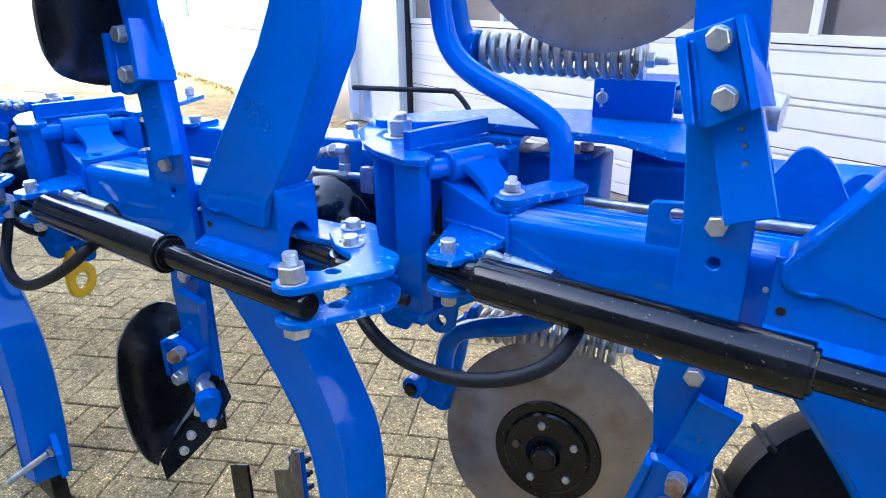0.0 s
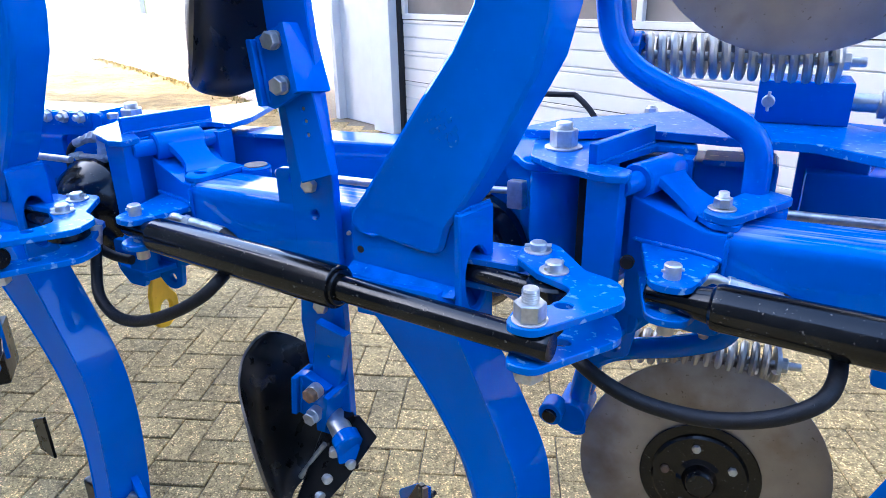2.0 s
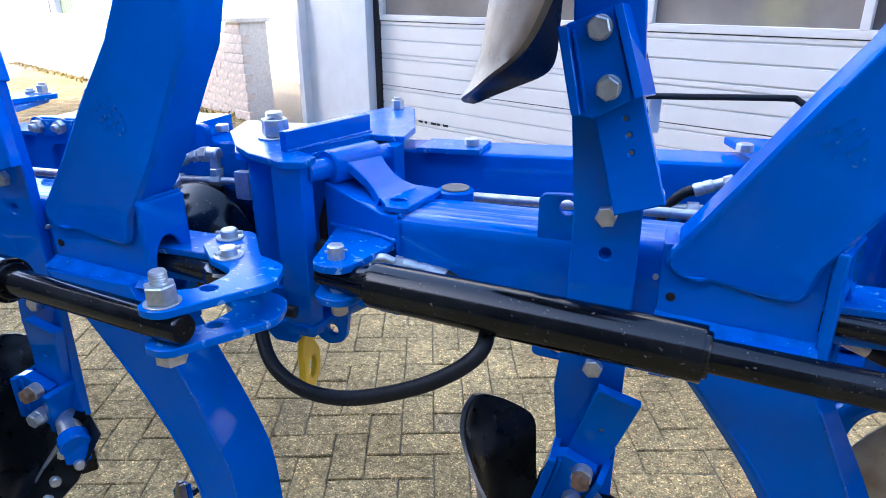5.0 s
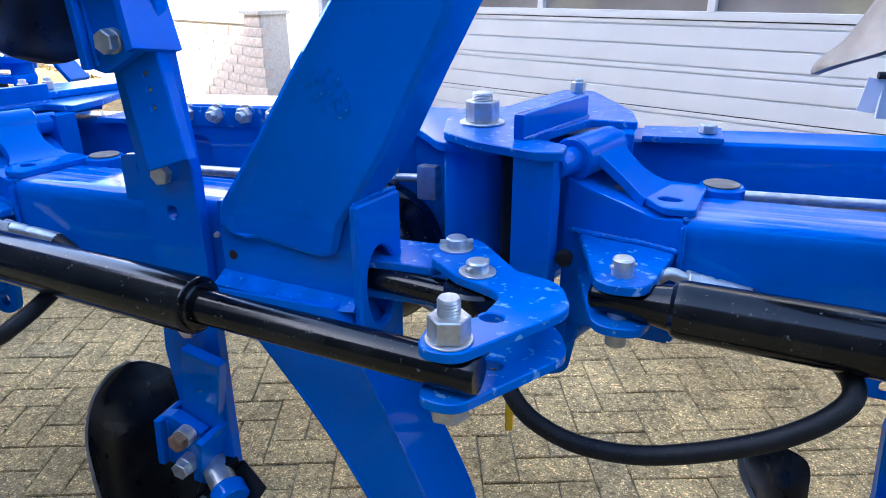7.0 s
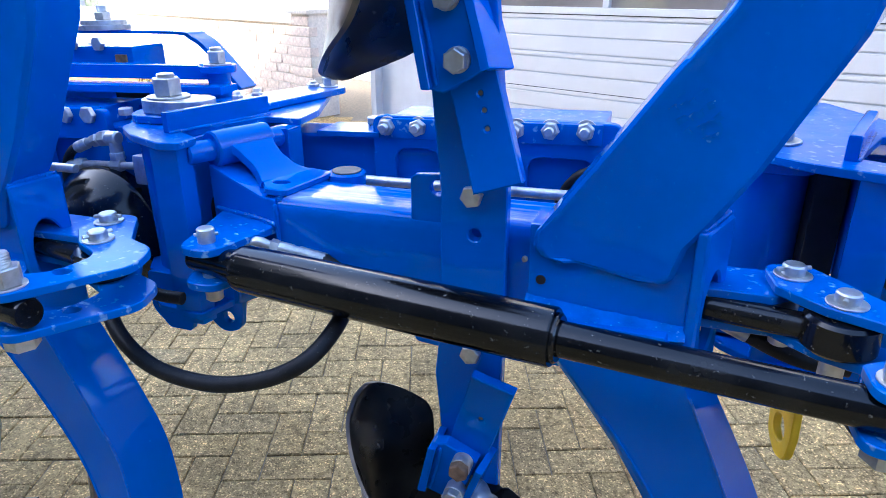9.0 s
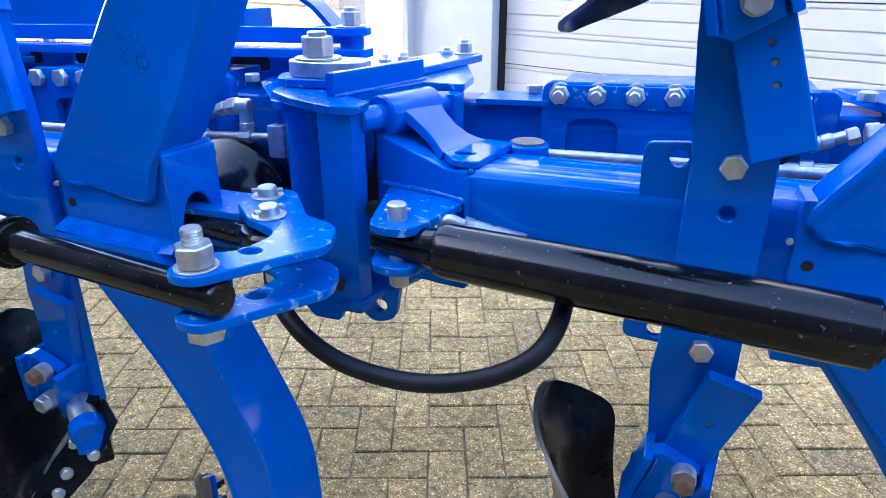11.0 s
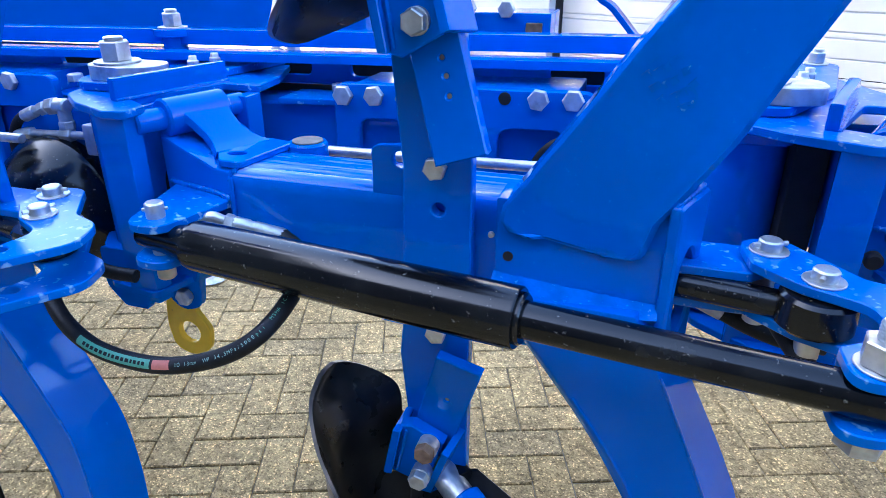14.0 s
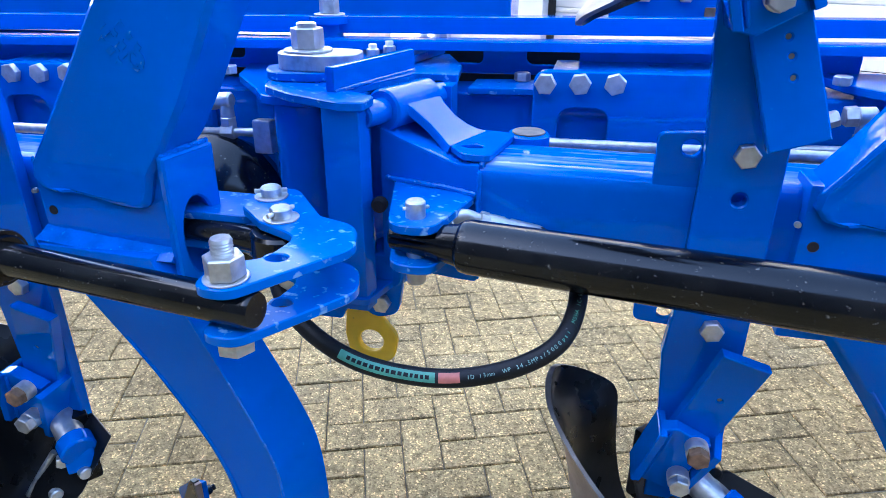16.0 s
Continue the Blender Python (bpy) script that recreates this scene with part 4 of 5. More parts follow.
frame_ob = thing("reversible_plough", (-1.9, 1.1, 0.87), "long blue painted steel plough frame beam with pivots and bolted straps", "plough")
part("main_beam", along(-4.9, -0.345, 1.184, 1.287, 0.87, 1.072, 0.010, 3), BLUE, frame_ob)
for n in range(UNITS):
    o = at(n)

    def mv(bm):
        return turned(bm, Matrix.Translation(o))
    part("pivot_tube", mv(rod((-0.695, 1.047, 0.83), (-0.695, 1.047, 1.075), 0.056, 40, 0.002)), BLUE, frame_ob)
    lug = fillet([(-0.90, 1.25), (-0.86, 1.13, 0.04), (-0.775, 1.03, 0.05), (-0.74, 0.98, 0.04), (-0.65, 0.975, 0.04), (-0.62, 1.05, 0.04), (-0.55, 1.25)], 6)
    part("frame_lug", mv(plate(lug, 1.077, 1.091)), BLUE, frame_ob)
    part("frame_lug", mv(plate(lug, 0.829, 0.843)), BLUE, frame_ob)
    cheek = fillet([(0.0, 0.845), (0.0, 1.075), (0.14, 1.075), (0.14, 1.03, 0.02), (0.07, 0.99, 0.03), (0.055, 0.92, 0.03), (0.08, 0.845)])
    part("cheek_plate", mv(turned(plate(cheek, -0.006, 0.006, axis='x'), Matrix.Translation((-0.74, 1.06, 0)) @ Matrix.Rotation(radians(48), 4, 'Z'))), BLUE, frame_ob)
    part("gusset", mv(along(-0.47, -0.352, 1.166, 1.25, 1.072, 1.082, 0.002)), BLUE_DUST, frame_ob)
    part("bolt_head", mv(hexagon((-0.375, 1.198, 1.082) if n < 2 else (-0.391, 1.232, 1.082), (0, 0, 1), 0.024, 0.014)), ZINC, frame_ob)
    part("bolt_head", mv(hexagon((-0.875, 1.13, 1.091), (0, 0, 1), 0.024, 0.014)), ZINC, frame_ob)
    part("cross_pipe", mv(rod((-0.35, 1.10, 1.014), (0.07, 1.10, 1.020), 0.0085, 14)), ZINC, frame_ob)

# ---- accumulators with their fittings ----
acc = thing("accumulator", (-0.80, 1.10, 0.87), "black steel pressure accumulator with zinc pipe fittings", "accumulator", "accumulators behind the arms")
part("shell", lathe((-0.885, 0.955, 0.88), (-0.885, 1.115, 0.88), [(0, 0.006), (0.05, 0.045), (0.16, 0.082), (0.34, 0.110), (0.5, 0.121), (0.54, 0.127), (0.70, 0.127), (0.73, 0.121), (1, 0.105)], 48), BLACK, acc)
part("lower_pipe", join(rod((-0.98, 1.067, 1.003), (-0.80, 1.060, 1.012), 0.007, 14), hexagon((-0.955, 1.066, 1.004), (1, 0, 0.05), 0.020, 0.020), hexagon((-0.862, 1.062, 1.009), (1, 0, 0.05), 0.022, 0.024)), ZINC, acc)
part("valve_block", bevelled(loft([[Vector(p) for p in ((-0.800, 1.046, z), (-0.768, 1.046, z), (-0.764, 1.066, z), (-0.796, 1.066, z))] for z in (0.980, 1.036)]), 0.005), ZINC, acc)
part("elbow", join(rod((-0.851, 1.066, 1.0), (-0.851, 1.066, 1.060), 0.0115, 16), rod((-0.840, 1.066, 1.061), (-0.866, 1.066, 1.0595), 0.0135, 16, 0.003), hexagon((-0.851, 1.066, 1.018), (0, 0, 1), 0.024, 0.016)), ZINC, acc)
part("union_nut", hexagon((-0.864, 1.066, 1.060), (-1, 0, -0.14), 0.027, 0.018), ZINC, acc)
part("union_nut", hexagon((-0.888, 1.066, 1.0565), (-1, 0, -0.42), 0.022, 0.016), ZINC, acc)
hose_end = part("feed_hose", tube([(-0.942, 1.066, 1.038), (-0.962, 1.067, 1.029), (-0.980, 1.068, 1.010), (-0.991, 1.069, 0.985), (-0.996, 1.071, 0.955), (-0.998, 1.075, 0.915)], 0.0088, 12, 5), RUBBER, acc)
part("crimp", join(rod((-0.900, 1.066, 1.054), (-0.920, 1.066, 1.0465), 0.0085, 16, 0.001), lathe((-0.918, 1.066, 1.047), (-0.947, 1.066, 1.0355), [(0, 0.0095), (0.08, 0.0112), (0.45, 0.0112), (0.5, 0.010), (0.6, 0.0112), (0.95, 0.0112), (1, 0.0100)], 16)), ZINC, hose_end)
put_copies(acc, range(UNITS))

# ---- ground ----
gm = bmesh.new()
for p in ((-120, -40, -0.007), (120, -40, -0.007), (120, 200, -0.007), (-120, 200, -0.007)):
    gm.verts.new(p)
gm.faces.new(gm.verts[:])
ground = solid("pavement", gm, SAND, (0, 0, -0.007), "herringbone paved yard of worn sandy concrete pavers", "pavement", kind="structure")

# ---- background ----
WALL0, WDIR = Vector((-3.6126, 5.6134, 0)), Vector((0.9127, -0.4085, 0)).normalized()
WN = Vector((-0.4085, -0.9127, 0)).normalized()
WALLM = Matrix(((WDIR.x, -WN.x, 0, WALL0.x), (WDIR.y, -WN.y, 0, WALL0.y), (0, 0, 1, 0), (0, 0, 0, 1)))


def on_wall(bm):
    """x along the wall to the right from the door's left edge, y into the wall, z up."""
    return turned(bm, WALLM)


door = thing("sectional_door", WALL0, "white ribbed sectional garage door with a window row", "garage door", kind="structure")
z = -0.036
part("backing", on_wall(box(0.03, 5.6, 0.037, 0.075, 0.0, 1.085, 0.0)), POST, door)
while z < 1.0:
    for g0, g1 in ((0.0, 0.110), (0.120, 0.232), (0.242, 0.272), (0.282, 0.394), (0.404, 0.516), (0.526, 0.554)):
        part("door_panel", on_wall(box(0.03, 5.6, 0.028, 0.045, max(z + g0, 0.004), max(z + g1, 0.008), 0.005 if z + g1 > 0.03 else 0, 2)), DOORWHITE, door)
    z += 0.56
    part("section_gap", on_wall(box(0.03, 5.6, 0.0365, 0.05, z - 0.0055, z, 0)), DARK, door)
part("window_rail", on_wall(box(0.03, 5.6, 0.02, 0.075, z, z + 0.05, 0.006)), DOORWHITE, door)
for x in (0.03, 1.345, 2.595, 3.805, 5.05):
    part("window_frame", on_wall(box(x, x + 0.05, 0.015, 0.08, z + 0.045, z + 0.62, 0.006)), DOORWHITE, door)
for x in (0.08, 1.395, 2.645, 3.855, 5.1):
    part("window_pane", on_wall(box(x, x + (1.27 if x < 5 else 0.5), 0.055, 0.062, z + 0.05, z + 0.62, 0)), GLASS, door)
part("window_rail", on_wall(box(0.03, 5.6, 0.02, 0.075, z + 0.62, z + 1.3, 0.006)), DOORWHITE, door)
for k, w in enumerate((0.05, 0.03, 0.07, 0.04, 0.06)):
    part("label_bar", on_wall(box(0.50 + k * 0.075, 0.50 + k * 0.075 + w, 0.0235, 0.0255, 0.232, 0.252, 0)), DARK, door)
part("door_seal", on_wall(box(-0.02, 0.03, -0.01, 0.09, 0.0, 3.0, 0.004)), DARK, door)
wall = thing("wall_north", WALL0, "pale painted house wall beside the garage door", "wall", kind="structure")
part("door_post", on_wall(box(-0.36, -0.02, -0.10, 0.4, 0.0, 3.4, 0.01)), POST, wall)
part("wall_panel", on_wall(box(-1.15, -0.36, 0.05, 0.4, 0.0, 3.4, 0.004)), POST, wall)
part("corner_trim", on_wall(box(-1.20, -1.12, -0.04, 0.4, 0.0, 3.4, 0.006)), POST, wall)
# unseen upper storey, added at a height that glossy tops reflect as bright
part("upper_wall", on_wall(box(-1.2, 12.0, 0.09, 6.0, 3.0, 5.2, 0.0)), PLASTER, wall)
part("rear_wall", on_wall(box(-1.2, 12.0, 5.6, 6.0, 0.0, 3.0, 0.0)), PLASTER, wall)
part("side_wall", on_wall(box(5.6, 12.0, 0.0, 0.4, 0.0, 3.4, 0.0)), PLASTER, wall)
garden = thing("garden_wall", (-5.6, 6.2, 0), "low pale brick garden wall with end pillar", "wall", kind="structure")
GM = Matrix.Translation((-5.28, 6.20, 0)) @ Matrix.Rotation(radians(154.5), 4, 'Z')
part("mortar_core", turned(box(0.01, 9.4, -0.10, 0.088, 0, 0.93, 0.0), GM), MORTAR, garden)
part("coping", turned(box(0.30, 9.4, -0.12, 0.13, 0.93, 0.975, 0.006), GM), MORTAR, garden)
# unseen wall, added so front faces receive and mirror less sky
south = thing("wall_south", (0, -6, 0), "unseen dull grey wall added across the yard to block sky light", "wall", kind="structure")
part("wall", box(-20, 12, -6.4, -6.0, 0, 8.0, 0.0), SHEDWALL, south)
# unseen side wall, added; dull so right-hand facets mirror nothing bright
east = thing("wall_east", (11.8, -2.5, 0), "unseen dull grey wall added to close the yard", "wall", kind="structure")
part("wall", box(11.6, 12, -5.95, 1.0, 0, 4.0, 0.0), SHEDWALL, east)
# unseen gable, added to keep sun off the plough, door and ground
west = thing("wall_west", (-13.2, -2.5, 0), "unseen gabled wall added at the end of the yard to cast shade", "wall", kind="structure")
part("wall", plate([Vector(p) for p in ((-10.5, 0.0), (5.0, 0.0), (5.0, 3.43), (-1.6, 14.3), (-10.5, 11.0))], -13.4, -13.0, axis='x', c=0), SHEDWALL, west)
FM = Matrix.Translation((-9.9, 10.6, 0)) @ Matrix.Rotation(radians(-25.5), 4, 'Z')
white = thing("white_house", (-12, 12, 0), "bright white plastered house wall beyond the yard", "house", kind="structure")
part("wall", turned(box(-5.2, 6.0, 0, 0.4, 0, 6.0, 0), FM), PLASTER, white)
for k in range(4):
    x = -3.9 + k * 1.15
    win = part("window", turned(box(x, x + 0.9, -0.05, 0.02, 1.25, 2.5, 0.01), FM), PLASTER, white)
    for j in range(2):
        part("pane", turned(box(x + 0.06 + j * 0.41, x + 0.43 + j * 0.41, -0.058, -0.052, 1.31, 2.44, 0), FM), GLASS, win)
part("pipe", turned(rod((0.9, -0.08, 1.15), (0.9, -0.08, 5.0), 0.05, 14), FM), GREYPLATE, white)
part("wall_box", turned(box(0.1, 0.45, -0.2, 0.0, 1.45, 2.1, 0.02), FM), GREYPLATE, white)
part("green_door", turned(box(-6.9, -5.6, 0.05, 0.12, 0.02, 2.4, 0.004), FM), GREENWOOD, white)
for k in range(6):
    part("door_board", turned(box(-6.88 + k * 0.215, -6.88 + k * 0.215 + 0.205, 0.02, 0.06, 0.04, 2.38, 0.006), FM), GREENWOOD, white)
part("door_post", turned(box(-7.3, -6.95, -0.1, 0.3, 0, 2.6, 0.01), FM), PLASTER, white)
part("door_post", turned(box(-5.6, -5.2, -0.1, 0.3, 0, 6.0, 0.01), FM), PLASTER, white)
fence = thing("board_fence", (-17.5, 12, 0), "white painted upright board fence between pale pillars", "fence", kind="structure")
for k in range(40):
    part("board", turned(box(-12.4 + k * 0.12, -12.4 + k * 0.12 + 0.105, -0.02, 0.01, 0.12, 1.8, 0.004), FM), PLASTER, fence)
part("rail", turned(box(-12.4, -7.6, 0.01, 0.06, 0.45, 0.55, 0.004), FM), PLASTER, fence)
part("rail", turned(box(-12.4, -7.6, 0.01, 0.06, 1.45, 1.55, 0.004), FM), PLASTER, fence)
part("plinth", turned(box(-12.4, -7.6, -0.02, 0.1, 0.0, 0.12, 0.004), FM), MORTAR, fence)
part("pillar", turned(box(-7.62, -7.32, -0.15, 0.2, 0, 1.5, 0.01), FM), BRICKMAT, fence)
weeds = bmesh.new()
rnd = random.Random(21)
for k in range(170):
    q = rnd.uniform(0.0, 9.0)
    c = GM @ Vector((q, 0.17 + abs(rnd.gauss(0, 0.09)), 0.0))
    for b in range(3):
        a, h, w = rnd.uniform(0, 6.28), rnd.uniform(0.02, 0.075), rnd.uniform(0.006, 0.014)
        u, o = Vector((math.cos(a), math.sin(a), 0)), Vector((rnd.uniform(-1, 1), rnd.uniform(-1, 1), 0)) * 0.05
        vs = [weeds.verts.new(c + o + p) for p in (u * w, -u * w, -u * w * 0.6 + Vector((u.y, -u.x, 0)) * h * 0.5 + Vector((0, 0, h * 0.8)), Vector((u.y, -u.x, 0)) * h * 0.9 + Vector((0, 0, h)))]
        weeds.faces.new(vs)
solid("weeds", weeds, LEAF, (-8, 7.5, 0), "short green and yellow weeds along the wall foot", "weeds", kind="stuff")

# ---- steering linkage behind units C to E ----
link = thing("steering_linkage", (-3.4, 1.0, 1.07), "blue painted steering linkage bars with zinc bolts behind the arms", "linkage")
part("rail", along(-4.9, -2.66, 1.27, 1.31, 1.152, 1.180, 0.002), BLUE, link)
part("rail", along(-4.9, -2.62, 1.215, 1.268, 1.132, 1.147, 0.002), BLUE, link)
for n in (2, 3):
    mv = lambda bm: at_unit(n, bm)
    part("spacer", mv(rod((-0.735, 1.245, 1.085), (-0.735, 1.245, 1.176), 0.022, 24)), BLUE, link)
    part("rail_end", mv(plate(ring(-0.735, 1.245, 0.036, n=28), 1.164, 1.178)), BLUE, link)
    stud(link, Vector((-0.735, 1.245, 1.178)) + at(n), (0, 0, 1), 0.030, 0.024, 0.0115, 0.008, 0.027)
slots = [fillet([(x0, 1.077, 0.013), (x1, 1.077, 0.013), (x1, 1.107, 0.013), (x0, 1.107, 0.013)]) for x0, x1 in ((-4.475, -4.335), (-3.90, -3.80), (-3.505, -3.365), (-3.29, -3.20), (-2.93, -2.84))]
vp = plate(fillet([(-4.9, 1.06), (-2.75, 1.06), (-2.75, 1.118, 0.02), (-4.9, 1.118)]), 1.285, 1.297, slots, axis='y')
for q in vp.verts:
    q.co.y += (q.co.x + 0.35) * ALONG.y / ALONG.x
part("slotted_plate", vp, BLUE, link)
# near-black strip paints in the shade seen through the slots
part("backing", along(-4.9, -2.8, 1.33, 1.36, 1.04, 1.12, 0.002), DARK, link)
part("rear_tube", along(-4.9, -3.35, 1.50, 1.64, 1.13, 1.285, 0.012, 3), BLUE, link)
part("clamp_block", along(-3.16, -2.95, 1.385, 1.485, 1.145, 1.205, 0.004), BLUE, link)
for x in (-3.10, -3.03):
    y = 1.385 + (x + 0.35) * ALONG.y / ALONG.x
    part("bolt_head", hexagon((x, y, 1.190), (0, -1, 0), 0.028, 0.013), ZINC, link)
part("rust_patch", along(-2.995, -2.965, 1.3815, 1.392, 1.146, 1.188, 0.002), RUST, link)
part("washer_stack", lathe((-3.10, 1.225, 1.214), (-3.10, 1.225, 1.235), [(0, 0.058), (0.5, 0.058), (0.52, 0.05), (1, 0.05)], 32), ZINC, link)
stud(link, (-3.10, 1.225, 1.235), (0, 0, 1), 0.034, 0.018, 0.012, 0.016, 0)
goose = [(-3.24, 1.215, 1.212), (-2.92, 1.26, 1.212), (-2.865, 1.27, 1.200), (-2.83, 1.28, 1.168), (-2.76, 1.29, 1.085)]
gb = smooth_path(goose, 5)
part("gooseneck_bar", bevelled(loft([[p + Vector((0, -0.03, 0)), p + Vector((0, 0.03, 0)), p + Vector((-0.008, 0.03, -0.007)), p + Vector((-0.008, -0.03, -0.007))] for p in gb]), 0.002), BLUE, link)

for n in (2, 3):
    mv = lambda bm: at_unit(n, bm)
    lk = thing("pivot_link", Vector((-0.65, 1.2, 1.109)) + at(n), "blue link plate with zinc washer stack on the pivot", "pivot link", "pivot links")
    part("plate", mv(plate(fillet([(-0.760, 1.045, 0.04), (-0.735, 0.992, 0.04), (-0.655, 0.998, 0.04), (-0.575, 1.155, 0.03), (-0.525, 1.40, 0.03), (-0.60, 1.425, 0.03), (-0.690, 1.19, 0.04)], 6), 1.1095, 1.1225)), BLUE_DUST, lk)
    part("washer_plate", mv(plate(fillet([(-0.735, 1.085, 0.045), (-0.735, 1.01, 0.045), (-0.655, 1.005, 0.04), (-0.608, 1.025, 0.03), (-0.612, 1.085, 0.03)], 8), 1.1225, 1.146)), ZINC, lk)
    part("washer", mv(rod((-0.690, 1.045, 1.146), (-0.690, 1.045, 1.150), 0.036, 32, 0.001)), ZINC, lk)
    for x, y in ((-0.624, 1.146), (-0.609, 1.187)):
        stud(lk, Vector((x, y, 1.1225)) + at(n), (0, 0, 1), 0.018, 0.016, 0.007, 0.008, 0)
    stud(lk, Vector((-0.690, 1.045, 1.150)) + at(n), (0, 0, 1), 0.042, 0.030, 0.015, 0.008, 0, "pivot_nut")
    stud(lk, Vector((-0.565, 1.385, 1.1225)) + at(n), (0, 0, 1), 0.024, 0.018, 0.009, 0.007, 0.02)

# bolted straps on the frame's front
for n in (2, 3, 4):
    o = at(n)
    st = thing("bolted_strap", Vector((-0.16, 1.165, 0.93)) + o, "blue bolted strap plate with zinc bolts along the frame", "strap plate", "straps on the frame")
    outline = fillet([(-0.365, 0.925), (-0.365, 1.112, 0.02), (0.06, 1.112, 0.02), (0.06, 0.925), (0.02, 0.925), (0.02, 1.050, 0.025), (-0.09, 1.050, 0.025), (-0.09, 0.925), (-0.245, 0.925), (-0.245, 1.055, 0.025), (-0.324, 1.055, 0.025), (-0.324, 0.925)], 5)
    front = (1.170, 1.160, 1.158)[n - 2]
    bm = plate(outline, front, front + 0.018, axis='y', c=0.002)
    for q in bm.verts:
        q.co.y += (q.co.x + 0.35) * ALONG.y / ALONG.x
    part("plate", turned(bm, Matrix.Translation(o)), BLUE, st)
    part("top_ledge", turned(along(-0.34, 0.03, 1.165, 1.30, 1.072, 1.108, 0.003), Matrix.Translation(o)), BLUE_DUST, st)
    for k in range(8 if n == 3 else 7):
        x = -0.336 + 0.0565 * k if n == 2 else -0.346 + 0.0532 * k
        p = Vector((x, front + (x + 0.35) * ALONG.y / ALONG.x, 1.093 + 0.02 * (x + 0.35))) + o
        if n == 3 and k in (3, 4):
            continue
        if n == 3 and k == 5:
            part("hole", rod(p + Vector((0, 0.002, 0)), p - Vector((0, 0.0022, 0)), 0.010, 18, 0.0002), DARK, st)
            continue
        if n == 2:
            stud(st, p, (0, -1, 0), 0.026, 0.014, 0.008, 0.011, 0.018, spin=0.4 * k)
        else:
            part("bolt_head", hexagon(p, (0, -1, 0), 0.030, 0.012, 0.15 * k), ZINC, st)

# yellow lifting rings on two of the hinges
def ring_tag():
    r = thing("lifting_ring", (-0.588, 0.985, 0.64), "yellow painted steel lifting ring hung from a bolt", "lifting ring", "lifting rings")
    out = fillet([(-0.632, 0.745, 0.008), (-0.636, 0.70, 0.03), (-0.628, 0.655, 0.03), (-0.592, 0.643, 0.03), (-0.552, 0.660, 0.03), (-0.545, 0.705, 0.03), (-0.570, 0.738, 0.012), (-0.566, 0.775, 0.008), (-0.610, 0.795, 0.01)], 6)
    part("ring", turned(plate(out, -0.006, 0.006, [ring(-0.591, 0.692, 0.021, n=26)], axis='y', c=0.002), Matrix.Translation((0, 0.988, 0))), YELLOW, r)
    part("bolt_head", hexagon((-0.560, 0.958, 0.785), (0, -1, 0), 0.026, 0.014), ZINC, r)
    return r


lift = ring_tag()
lift.location += at(3)
copy_thing(lift, Matrix.Translation(lift.location - at(2) + Vector((-0.03, -0.012, 0))) @ Matrix.Rotation(radians(101), 4, 'Z'))

